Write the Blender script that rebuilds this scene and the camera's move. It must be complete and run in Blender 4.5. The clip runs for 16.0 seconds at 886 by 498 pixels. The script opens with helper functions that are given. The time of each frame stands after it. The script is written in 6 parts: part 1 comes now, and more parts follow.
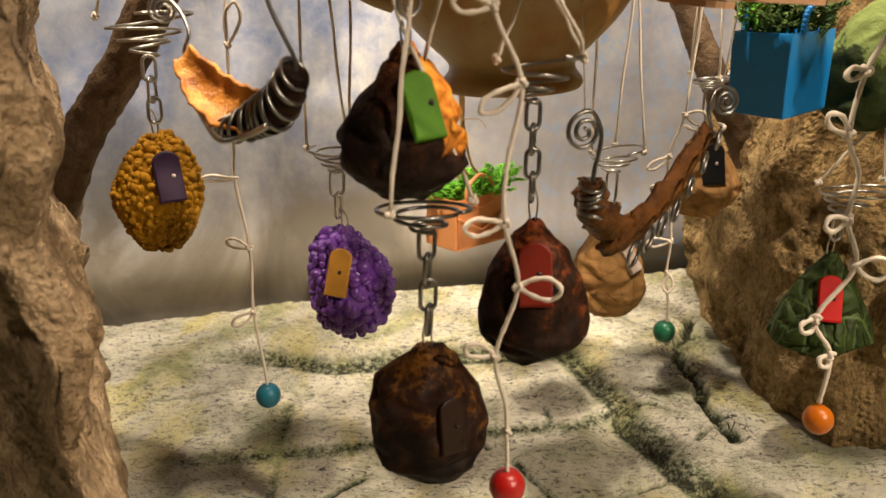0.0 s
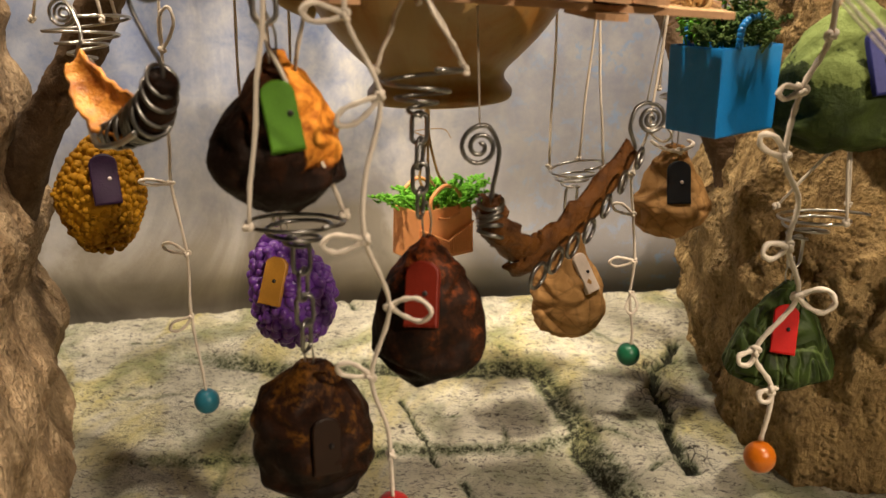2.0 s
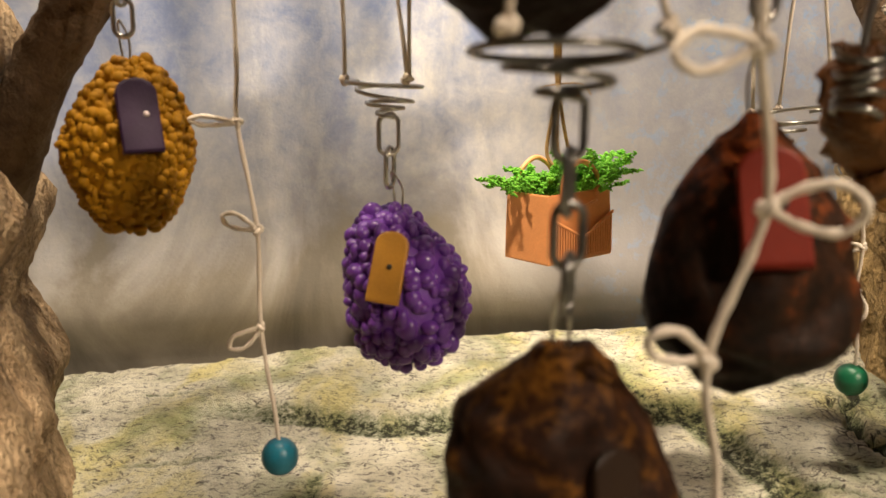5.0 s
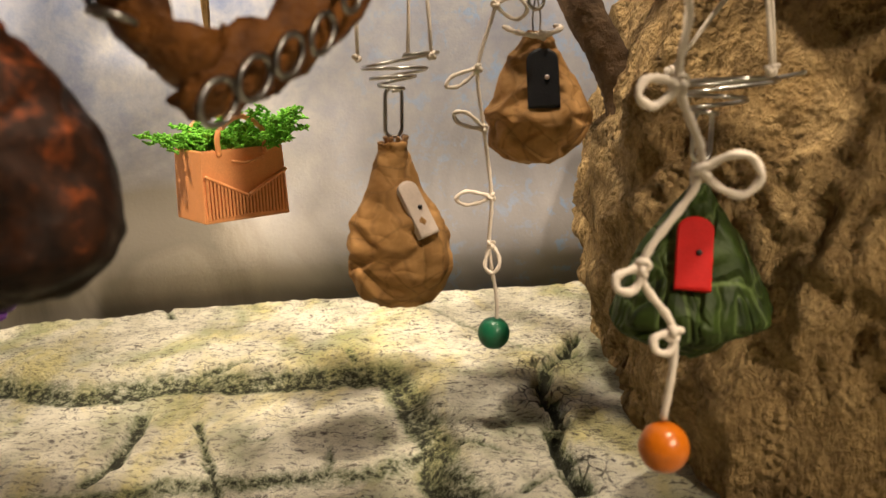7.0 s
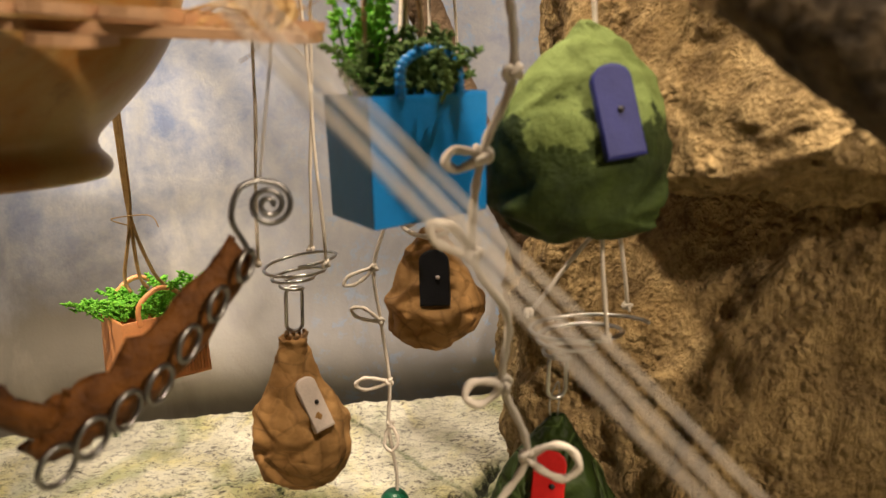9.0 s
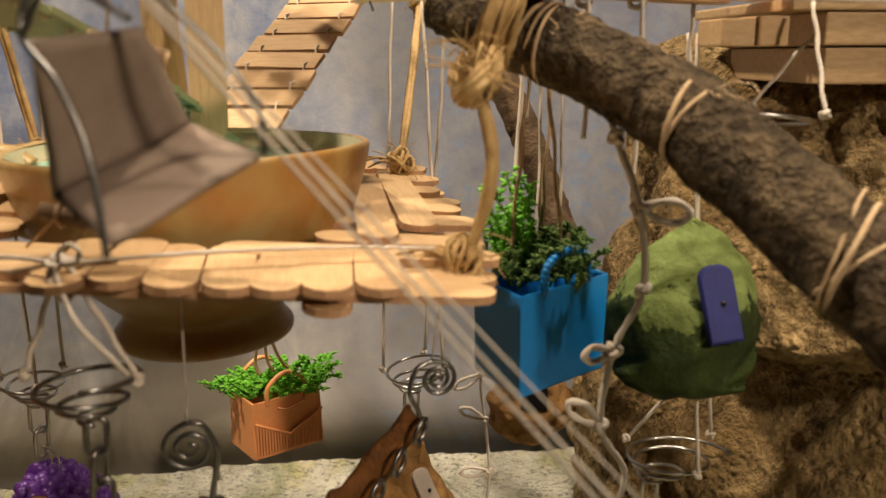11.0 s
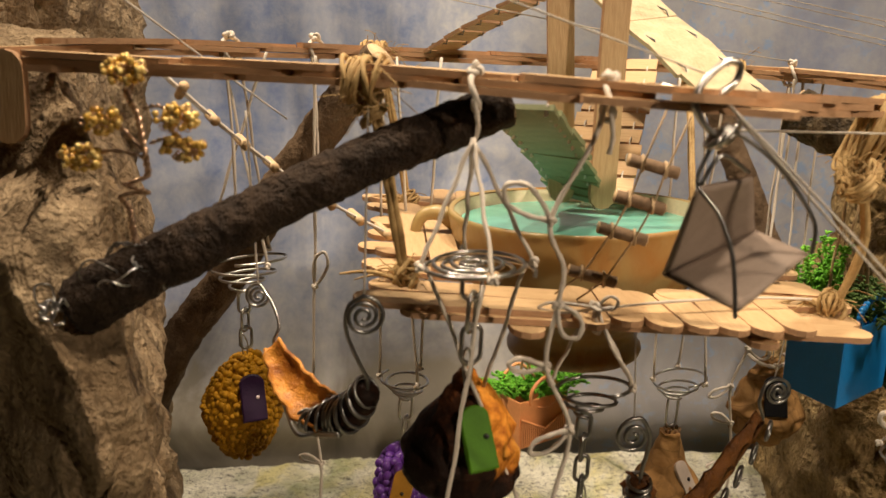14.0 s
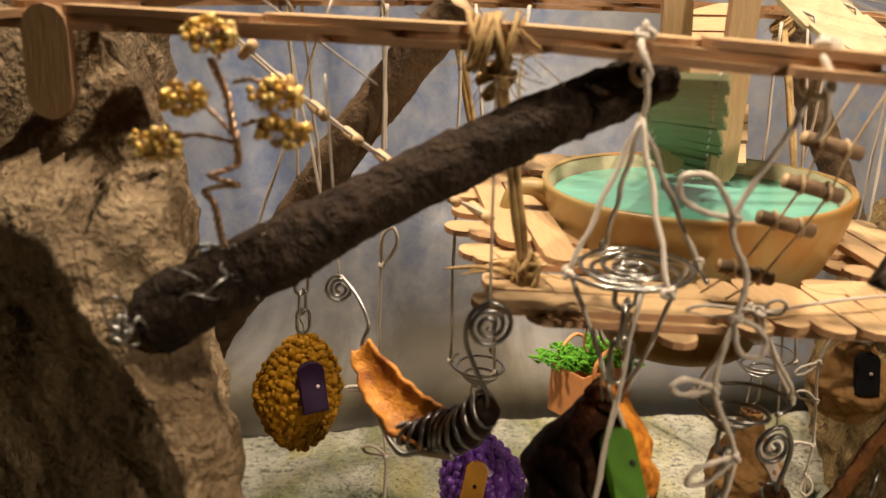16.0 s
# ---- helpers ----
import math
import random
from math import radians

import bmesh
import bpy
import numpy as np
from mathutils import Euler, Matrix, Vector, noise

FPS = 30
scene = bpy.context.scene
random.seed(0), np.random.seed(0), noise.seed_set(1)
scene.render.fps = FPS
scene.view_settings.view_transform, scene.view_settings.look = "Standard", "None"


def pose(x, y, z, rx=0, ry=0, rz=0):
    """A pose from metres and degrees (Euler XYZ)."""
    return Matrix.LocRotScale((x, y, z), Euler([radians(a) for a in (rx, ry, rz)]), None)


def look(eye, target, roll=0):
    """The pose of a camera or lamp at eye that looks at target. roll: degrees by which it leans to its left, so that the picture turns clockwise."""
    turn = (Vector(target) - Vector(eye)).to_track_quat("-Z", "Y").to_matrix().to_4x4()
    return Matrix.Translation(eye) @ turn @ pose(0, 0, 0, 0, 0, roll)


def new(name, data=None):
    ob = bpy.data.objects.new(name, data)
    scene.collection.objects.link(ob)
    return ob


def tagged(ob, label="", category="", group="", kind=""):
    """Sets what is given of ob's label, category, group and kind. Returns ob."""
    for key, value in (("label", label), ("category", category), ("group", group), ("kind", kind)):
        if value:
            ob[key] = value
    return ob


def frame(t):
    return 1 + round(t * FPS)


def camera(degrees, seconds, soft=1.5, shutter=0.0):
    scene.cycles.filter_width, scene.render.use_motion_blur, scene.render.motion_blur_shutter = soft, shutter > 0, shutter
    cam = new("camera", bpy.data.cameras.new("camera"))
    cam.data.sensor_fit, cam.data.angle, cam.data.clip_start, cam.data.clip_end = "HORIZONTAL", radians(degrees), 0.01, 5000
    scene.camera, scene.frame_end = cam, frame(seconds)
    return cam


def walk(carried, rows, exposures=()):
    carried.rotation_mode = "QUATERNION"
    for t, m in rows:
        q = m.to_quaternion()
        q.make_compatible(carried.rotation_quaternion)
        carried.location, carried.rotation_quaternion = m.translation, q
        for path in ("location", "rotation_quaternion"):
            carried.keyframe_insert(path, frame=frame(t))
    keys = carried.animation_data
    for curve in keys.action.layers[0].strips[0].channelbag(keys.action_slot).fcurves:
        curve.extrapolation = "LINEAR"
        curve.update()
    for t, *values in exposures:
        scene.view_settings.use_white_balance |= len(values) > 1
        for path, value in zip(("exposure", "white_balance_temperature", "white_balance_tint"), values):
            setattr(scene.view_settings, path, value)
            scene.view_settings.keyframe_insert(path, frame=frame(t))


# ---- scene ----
cam = camera(58.2, 16.0)
cam.data.dof.use_dof, cam.data.dof.focus_distance, cam.data.dof.aperture_fstop = True, 0.31, 21.0
METRES, EYE, TILT, LEAN, TURN = 0.7, 0.195, -18.5, 1.1, 0.0
ROWS = [
    (0.0, 0.0, 0.0, 0.0, 0.0, 0.0, -0.0),
    (0.5, -0.0159, 0.0005, 0.0333, -0.33, -0.15, -0.24),
    (1.0, -0.0021, 0.004, 0.0494, -0.08, -0.45, -0.67),
    (1.5, 0.0389, 0.0097, 0.0226, 1.01, -0.86, -1.25),
    (2.0, 0.0654, 0.0124, 0.0052, 4.28, 0.34, -2.12),
    (2.5, 0.0527, 0.0213, -0.0247, 5.37, 1.73, -2.7),
    (3.0, -0.0031, 0.0424, -0.0464, 4.8, 3.04, -2.37),
    (3.2, -0.0333, 0.0604, -0.0584, 4.22, 4.09, -2.08),
    (5.3, -0.0127, 0.1510, -0.0346, 3.07, 6.02, -0.41),
    (5.5, 0.0035, 0.1502, -0.0333, 2.6, 6.08, -0.26),
    (6.0, 0.0497, 0.151, -0.0338, 2.08, 5.9, -0.09),
    (6.5, 0.0921, 0.1556, -0.04, 1.5, 5.56, 0.09),
    (7.0, 0.131, 0.1656, -0.0496, 0.89, 5.16, 0.28),
    (7.5, 0.1515, 0.1726, -0.0608, 0.3, 5.09, 0.42),
    (8.0, 0.1652, 0.164, -0.038, -0.03, 5.44, 0.51),
    (8.5, 0.1736, 0.147, -0.0016, -0.15, 5.73, 0.47),
    (8.7, 0.1777, 0.1429, 0.0134, 0.11, 5.56, 0.35),
    (10.8, 0.1459, 0.0827, 0.0854, 2.44, 4.85, -1.63),
    (11.0, 0.1402, 0.0761, 0.0874, 2.71, 4.8, -1.94),
    (11.5, 0.1229, 0.0647, 0.0968, 3.45, 4.14, -2.43),
    (12.0, 0.1007, 0.05, 0.1, 4.3, 3.28, -3.01),
    (12.5, 0.0794, 0.0224, 0.0999, 4.7, 3.42, -3.09),
    (13.0, 0.0598, -0.0132, 0.0972, 4.84, 3.72, -3.23),
    (13.5, 0.0197, -0.0334, 0.0954, 5.28, 4.32, -3.55),
    (14.0, 0.0067, -0.0313, 0.0915, 5.68, 4.64, -3.78),
    (14.5, -0.0038, -0.0324, 0.095, 5.87, 4.53, -3.87),
    (15.0, -0.019, -0.0275, 0.0906, 5.82, 3.71, -3.8),
    (15.5, -0.0334, -0.0204, 0.1063, 5.31, 2.4, -3.62),
    (16.0, -0.0468, 0.0095, 0.1112, 4.56, 0.07, -3.36),
]
walk(cam, [(t, pose(0, 0, EYE, TILT, LEAN, TURN) @ pose(METRES * x, METRES * y, METRES * z, 90 + pitch, roll, yaw)) for t, x, y, z, yaw, pitch, roll in ROWS],
     [(0.0, 0.2), (1.0, 0.02), (2.0, 0.03), (2.6, 0.08), (3.2, 0.2), (5.5, 0.3), (6.5, 0.22), (7.0, 0.27), (8.0, 0.2), (8.7, 0.06), (10.8, -0.55), (12.0, -0.63), (13.0, -0.58), (14.5, -0.52), (16.0, -0.49)])

# ---- light ----
world = bpy.data.worlds.new("room_air")
scene.world = world
world.use_nodes = True
world.node_tree.nodes["Background"].inputs[0].default_value = (1.0, 0.86, 0.70, 1)
world.node_tree.nodes["Background"].inputs[1].default_value = 0.13


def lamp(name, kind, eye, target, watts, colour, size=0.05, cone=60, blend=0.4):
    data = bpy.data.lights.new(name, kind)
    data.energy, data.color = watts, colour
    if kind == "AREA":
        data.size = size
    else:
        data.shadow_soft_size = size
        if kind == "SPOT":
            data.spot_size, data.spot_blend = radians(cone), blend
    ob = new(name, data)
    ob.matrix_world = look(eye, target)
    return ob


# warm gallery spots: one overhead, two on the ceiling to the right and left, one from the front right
lamp("spot_top", "SPOT", (0.06, 0.30, 1.34), (0.05, 0.36, 0.10), 57, (1.0, 0.83, 0.63), 0.03, 52)
lamp("spot_ceiling", "SPOT", (0.46, 0.10, 1.26), (0.04, 0.36, 0.12), 56, (1.0, 0.82, 0.62), 0.03, 46)
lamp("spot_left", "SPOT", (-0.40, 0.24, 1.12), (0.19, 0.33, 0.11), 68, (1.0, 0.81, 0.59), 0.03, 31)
lamp("spot_front", "SPOT", (0.66, -0.44, 0.66), (0.03, 0.29, 0.11), 36, (1.0, 0.80, 0.59), 0.03, 25, 0.8)

# ---- materials ----
def material(name, build, rough=0.7, metal=0.0):
    m = bpy.data.materials.new(name)
    m.use_nodes = True
    nt = m.node_tree
    bsdf = nt.nodes["Principled BSDF"]
    bsdf.inputs["Roughness"].default_value = rough
    bsdf.inputs["Metallic"].default_value = metal
    build(Nodes(nt, bsdf))
    return m


class Nodes:
    """Short names for wiring shader nodes."""

    def __init__(self, nt, bsdf):
        self.nt, self.bsdf = nt, bsdf
        self.co = nt.nodes.new("ShaderNodeTexCoord").outputs["Object"]
        self.geo = nt.nodes.new("ShaderNodeNewGeometry")
        self.info = nt.nodes.new("ShaderNodeObjectInfo")

    def link(self, a, b):
        self.nt.links.new(a, b)

    def put(self, socket, value):
        s = self.bsdf.inputs[socket]
        if isinstance(value, (int, float)):
            s.default_value = value
        elif isinstance(value, tuple):
            s.default_value = (*value, 1) if len(value) == 3 else value
        else:
            self.link(value, s)

    def world(self):
        return self.geo.outputs["Position"]

    def scaled(self, co, sx, sy, sz, rot=(0, 0, 0)):
        n = self.nt.nodes.new("ShaderNodeMapping")
        n.inputs["Scale"].default_value = (sx, sy, sz)
        n.inputs["Rotation"].default_value = [radians(a) for a in rot]
        self.link(co, n.inputs["Vector"])
        return n.outputs[0]

    def noise(self, scale, detail=4, rough=0.55, co=None, distort=0.0):
        n = self.nt.nodes.new("ShaderNodeTexNoise")
        n.inputs["Scale"].default_value, n.inputs["Detail"].default_value = scale, detail
        n.inputs["Roughness"].default_value, n.inputs["Distortion"].default_value = rough, distort
        self.link(self.co if co is None else co, n.inputs["Vector"])
        return n.outputs["Fac"]

    def noise_colour(self, scale):
        t = self.nt.nodes.new("ShaderNodeTexNoise")
        t.inputs["Scale"].default_value = scale
        self.link(self.co, t.inputs["Vector"])
        return t.outputs["Color"]

    def cells(self, scale, feature="F1", co=None, out="Distance"):
        n = self.nt.nodes.new("ShaderNodeTexVoronoi")
        n.feature = feature
        n.inputs["Scale"].default_value = scale
        self.link(self.co if co is None else co, n.inputs["Vector"])
        return n.outputs[out]

    def axis(self, co, i):
        n = self.nt.nodes.new("ShaderNodeSeparateXYZ")
        self.link(co, n.inputs[0])
        return n.outputs[i]

    def ramp(self, fac, *stops):
        n = self.nt.nodes.new("ShaderNodeValToRGB")
        e = n.color_ramp.elements
        while len(e) < len(stops):
            e.new(0.5)
        for k, (p, c) in zip(e, stops):
            k.position = p
            k.color = (*c, 1) if isinstance(c, tuple) else (c, c, c, 1)
        self.link(fac, n.inputs[0])
        return n.outputs[0]

    def mix(self, fac, a, b, mode="MIX"):
        n = self.nt.nodes.new("ShaderNodeMix")
        n.data_type, n.blend_type = "RGBA", mode
        for s, v in ((n.inputs[0], fac), (n.inputs[6], a), (n.inputs[7], b)):
            if isinstance(v, (int, float)):
                s.default_value = v
            elif isinstance(v, tuple):
                s.default_value = (*v, 1)
            else:
                self.link(v, s)
        return n.outputs[2]

    def math(self, op, a, b=0.0):
        n = self.nt.nodes.new("ShaderNodeMath")
        n.operation = op
        for s, v in zip(n.inputs, (a, b)):
            if isinstance(v, (int, float)):
                s.default_value = v
            else:
                self.link(v, s)
        return n.outputs[0]

    def bump(self, height, distance, strength=1.0):
        n = self.nt.nodes.new("ShaderNodeBump")
        n.inputs["Distance"].default_value, n.inputs["Strength"].default_value = distance, strength
        self.link(height, n.inputs["Height"])
        self.link(n.outputs[0], self.bsdf.inputs["Normal"])


def two_tone(a, b, scale, grain=900, depth=0.0003, lo=0.35, hi=0.65, stretch=(1, 1, 1)):
    """Two colours in soft patches, fine grain over them, and relief."""
    def build(n):
        co = n.scaled(n.co, *stretch)
        big = n.noise(scale, 5, 0.6, co)
        fine = n.noise(grain, 3, 0.6, co)
        col = n.mix(n.ramp(big, (lo, 0.0), (hi, 1.0)), a, b)
        col = n.mix(0.35, col, n.mix(fine, tuple(v * 0.55 for v in a), tuple(min(1, v * 1.5) for v in b)))
        n.put("Base Color", col)
        n.bump(n.math("ADD", n.math("MULTIPLY", big, 0.6), n.math("MULTIPLY", fine, 0.4)), depth)
    return build


def rock_look(dark, mid, light, crumbs=0.4, streaks=0.0):
    def build(n):
        w = n.world()
        big = n.noise(16, 6, 0.6, w)
        mid_n = n.noise(70, 6, 0.65, w)
        fine = n.noise(520, 4, 0.6, w)
        col = n.ramp(mid_n, (0.30, dark), (0.50, mid), (0.72, light))
        col = n.mix(n.ramp(big, (0.35, 0.0), (0.7, 0.75)), col, light)
        col = n.mix(n.ramp(n.noise(38, 7, 0.7, w, 0.6), (0.62, 0.0), (0.72, 0.8)), col, dark)
        col = n.mix(n.ramp(fine, (0.3, 0.45), (0.6, 0.0)), col, dark)
        fibre = n.noise(130, 6, 0.7, n.scaled(w, 1.0, 1.0, 0.4, (0, 40, 0)), 0.5)
        col = n.mix(n.ramp(fibre, (0.34, streaks), (0.5, 0.0)), col, dark)
        n.put("Base Color", col)
        crumb = n.ramp(n.cells(330, "F1", w), (0.1, 1.0), (0.6, 0.0))
        crumb = n.math("MULTIPLY", crumb, n.ramp(n.noise(45, 5, 0.7, w), (0.45, 0.0), (0.6, 1.0)))
        n.bump(n.math("ADD", n.math("ADD", n.math("MULTIPLY", mid_n, 0.7), n.math("MULTIPLY", fine, 0.25)), n.math("MULTIPLY", n.math("ADD", n.math("MULTIPLY", crumb, crumbs), n.math("MULTIPLY", fibre, streaks)), 1.2)), 0.013)
    return build


M = {}
M["rock_left"] = material("pitted_tan_rock", rock_look((0.085, 0.049, 0.023), (0.32, 0.215, 0.118), (0.62, 0.46, 0.285), 0.12, 0.2), 0.75)
M["rock_right"] = material("sandy_brown_rock", rock_look((0.10, 0.058, 0.02), (0.38, 0.25, 0.105), (0.68, 0.49, 0.24), 0.3, 0.75), 0.85)


def ground_paint(n):
    """Painted foam rock: cream, yellow and green washes, black flecks, dark paint in the joints (vertex layer "joint")."""
    w = n.world()
    flat = n.scaled(w, 1, 1, 0.4)
    speck = n.noise(460, 7, 0.85, n.scaled(w, 0.55, 1.0, 1, (0, 0, 20)), 0.8)
    col = n.ramp(n.noise(60, 5, 0.6, flat), (0.3, (0.66, 0.63, 0.49)), (0.6, (0.92, 0.89, 0.75)))
    col = n.mix(n.ramp(n.noise(17, 5, 0.62, n.scaled(w, 1.3, 0.8, 0.4, (0, 0, -25)), 0.7), (0.48, 0.0), (0.62, 0.65)), col, (0.74, 0.66, 0.20))
    col = n.mix(n.ramp(n.noise(22, 5, 0.62, n.scaled(w, 1.4, 1, 1, (0, 0, 35)), 0.4), (0.50, 0.0), (0.66, 0.65)), col, (0.29, 0.34, 0.16))
    col = n.mix(n.math("MULTIPLY", n.ramp(speck, (0.52, 0.0), (0.58, 0.95)), n.ramp(n.noise(32, 5, 0.65, w), (0.32, 0.5), (0.54, 1.0))), col, (0.08, 0.068, 0.058))
    a = n.nt.nodes.new("ShaderNodeAttribute")
    a.attribute_name = "joint"
    wet = n.math("MULTIPLY", a.outputs["Fac"], n.ramp(n.noise(330, 7, 0.85, w), (0.36, 0.3), (0.58, 1.15)))
    t = n.nt.nodes.new("ShaderNodeAttribute")
    t.attribute_name = "torn"
    mud = n.math("ADD", n.cells(240, "DISTANCE_TO_EDGE", n.scaled(w, 1, 0.6, 0.2)), n.math("MULTIPLY", n.math("SUBTRACT", n.noise(300, 4, 0.7, w), 0.5), 0.22))
    crack = n.math("MULTIPLY", n.ramp(mud, (0.02, 1.0), (0.07, 0.0)), n.math("MULTIPLY", t.outputs["Fac"], n.ramp(n.noise(40, 3, 0.6, w), (0.47, 0.0), (0.62, 0.9))))
    col = n.mix(crack, col, (0.03, 0.03, 0.02))
    col = n.mix(n.ramp(wet, (0.12, 0.0), (0.6, 0.8)), col, (0.13, 0.17, 0.07))
    col = n.mix(n.ramp(wet, (0.58, 0.0), (0.72, 0.92)), col, (0.025, 0.025, 0.018))
    n.put("Base Color", col)
    n.bump(n.math("SUBTRACT", n.math("ADD", n.math("MULTIPLY", speck, -1.0), n.noise(900, 3, 0.6, w)), crack), 0.0028)


M["ground"] = material("painted_foam_rock", ground_paint, 0.8)


def sky_cloth(n):
    """Cloth painted as sky: cream and grey below, blue washes and dabs above."""
    w = n.world()
    h = n.axis(w, 2)
    x = n.axis(w, 0)
    wash = n.noise(9, 6, 0.6, n.scaled(w, 1.4, 1, 0.8), 0.8)
    dab = n.noise(75, 5, 0.7, w, 0.3)
    col = n.mix(n.ramp(wash, (0.40, 0.0), (0.60, 1.0)), (0.22, 0.20, 0.17), (0.42, 0.38, 0.32))
    up = n.ramp(n.math("ADD", n.math("MULTIPLY", h, 3.2), n.math("MULTIPLY", wash, 0.5)), (0.37, 0.0), (0.75, 1.0))
    blue = n.mix(n.ramp(n.math("ADD", n.math("MULTIPLY", dab, 0.5), n.math("MULTIPLY", wash, 0.5)), (0.38, 0.0), (0.60, 1.0)), (0.31, 0.40, 0.68), (0.80, 0.82, 0.87))
    col = n.mix(n.math("MULTIPLY", up, 0.95), col, blue)
    # darker blue-grey from the middle towards the right
    col = n.mix(n.ramp(n.math("ADD", x, n.math("MULTIPLY", wash, 0.06)), (-0.02, 0.0), (0.07, 0.7)), col, (0.235, 0.235, 0.265))
    col = n.mix(n.math("MULTIPLY", n.ramp(n.noise(120, 5, 0.7, w, 0.3), (0.53, 0.0), (0.62, 0.6)), n.math("MULTIPLY", n.ramp(x, (0.02, 0.0), (0.09, 1.0)), n.ramp(wash, (0.38, 0.2), (0.52, 1.0)))), col, (0.20, 0.34, 0.60))
    left = n.ramp(n.math("ADD", n.math("MULTIPLY", x, -3.0), n.noise(12, 5, 0.65, n.scaled(w, 4, 1, 0.7))), (0.58, 0.0), (0.84, 0.38))
    col = n.mix(n.math("MULTIPLY", left, up), col, (0.15, 0.20, 0.37))
    n.put("Base Color", col)
    n.bump(n.noise(700, 3, 0.6, w), 0.00012)


M["sky"] = material("painted_sky_cloth", sky_cloth, 0.9)
M["bark"] = material("dark_bark", two_tone((0.012, 0.008, 0.006), (0.060, 0.038, 0.024), 150, 700, 0.005, 0.42, 0.70), 0.85)
M["bark_rough"] = material("ridged_brown_bark", two_tone((0.014, 0.010, 0.007), (0.19, 0.135, 0.075), 130, 520, 0.008, 0.46, 0.72), 0.85)
M["bark_grey"] = material("grey_brown_bark", two_tone((0.05, 0.03, 0.017), (0.15, 0.10, 0.06), 90, 600, 0.002), 0.85)


def stick_look(n):
    """Pale birch craft stick: fine grain along its length, tone varied by piece."""
    co = n.scaled(n.co, 25, 220, 120)
    g = n.noise(6, 4, 0.6, co)
    col = n.mix(n.ramp(g, (0.3, 0.0), (0.7, 1.0)), (0.44, 0.285, 0.14), (0.585, 0.41, 0.225))
    col = n.mix(n.math("MULTIPLY", n.info.outputs["Random"], 0.5), col, (0.52, 0.32, 0.155))
    col = n.mix(n.ramp(n.noise(60, 3, 0.5), (0.58, 0.0), (0.75, 0.3)), col, (0.36, 0.20, 0.09))
    n.put("Base Color", col)
    n.bump(g, 0.0002)


M["stick"] = material("birch_stick", stick_look, 0.6)
M["stick_edge"] = material("dark_brown_stick_edge", two_tone((0.33, 0.18, 0.09), (0.47, 0.275, 0.15), 200, 900, 0.0002, stretch=(1, 1, 6)), 0.7)


def string_look(n):
    g = n.noise(2600, 3, 0.6)
    n.put("Base Color", n.mix(g, (0.48, 0.41, 0.34), (0.74, 0.67, 0.58)))
    n.bump(g, 0.0002)


M["string"] = material("white_cotton_string", string_look, 0.85)
M["thread"] = material("clear_thread", lambda n: (n.put("Base Color", (0.66, 0.60, 0.52)), n.put("Transmission Weight", 0.55)), 0.35)
M["raffia"] = material("straw_raffia", two_tone((0.31, 0.18, 0.06), (0.48, 0.33, 0.14), 300, 1500, 0.0003), 0.7)
M["jute"] = material("jute_twine", two_tone((0.36, 0.24, 0.13), (0.52, 0.38, 0.23), 500, 2500, 0.0003), 0.9)
M["wire"] = material("steel_wire", lambda n: n.put("Base Color", n.mix(n.noise(400, 3), (0.34, 0.33, 0.31), (0.55, 0.53, 0.50))), 0.28, 1.0)
M["wire_dark"] = material("dull_grey_wire", lambda n: n.put("Base Color", n.mix(n.noise(400, 3), (0.16, 0.155, 0.15), (0.30, 0.29, 0.28))), 0.35, 1.0)


def glaze(n):
    """Cream stoneware glaze with amber runs."""
    run_n = n.noise(26, 5, 0.6, n.scaled(n.co, 1, 1, 0.45), 0.5)
    col = n.mix(n.ramp(run_n, (0.50, 0.0), (0.66, 1.0)), (0.35, 0.245, 0.095), (0.30, 0.125, 0.02))
    col = n.mix(n.ramp(n.noise(140, 4, 0.65), (0.60, 0.0), (0.72, 0.7)), col, (0.20, 0.11, 0.04))
    n.put("Base Color", col)
    n.bump(n.noise(200, 3), 0.0003)


M["glaze"] = material("amber_stoneware_glaze", glaze, 0.35)
M["glaze_in"] = material("cream_glaze_inside", two_tone((0.58, 0.48, 0.30), (0.68, 0.60, 0.42), 60, 900, 0.0001), 0.35)
M["water"] = material("turquoise_resin_water", lambda n: (n.put("Base Color", n.mix(n.noise(40, 3), (0.11, 0.36, 0.28), (0.19, 0.46, 0.36))), n.bump(n.noise(120, 2), 0.0004)), 0.12)


def avocado(warm, amount, rise=0.0):
    """Dried fruit skin, nearly black with rusty patches; amount moves how much rust shows, rise makes it rustier
    towards the top.
    """
    def build(n):
        big = n.noise(55, 6, 0.7, None, 0.9)
        mid = n.noise(190, 5, 0.7)
        fine = n.noise(620, 5, 0.7)
        fac = n.math("ADD", n.math("ADD", n.math("MULTIPLY", big, 0.6), n.math("MULTIPLY", mid, 0.25)), n.math("MULTIPLY", fine, 0.15))
        # rise: rustier with height, darker towards the bottom
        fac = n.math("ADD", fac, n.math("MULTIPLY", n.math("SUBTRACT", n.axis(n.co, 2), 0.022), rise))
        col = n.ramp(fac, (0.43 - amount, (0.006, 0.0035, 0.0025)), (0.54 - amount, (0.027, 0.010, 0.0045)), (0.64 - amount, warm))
        col = n.mix(n.ramp(fine, (0.36, 0.7), (0.5, 0.0)), col, (0.012, 0.006, 0.004))
        n.put("Base Color", col)
        n.put("Roughness", n.ramp(mid, (0.35, 0.75), (0.65, 0.42)))
        n.bump(n.math("ADD", fac, n.math("MULTIPLY", n.ramp(n.cells(210), (0.0, 1.0), (0.5, 0.0)), 0.15)), 0.0012)
    return build


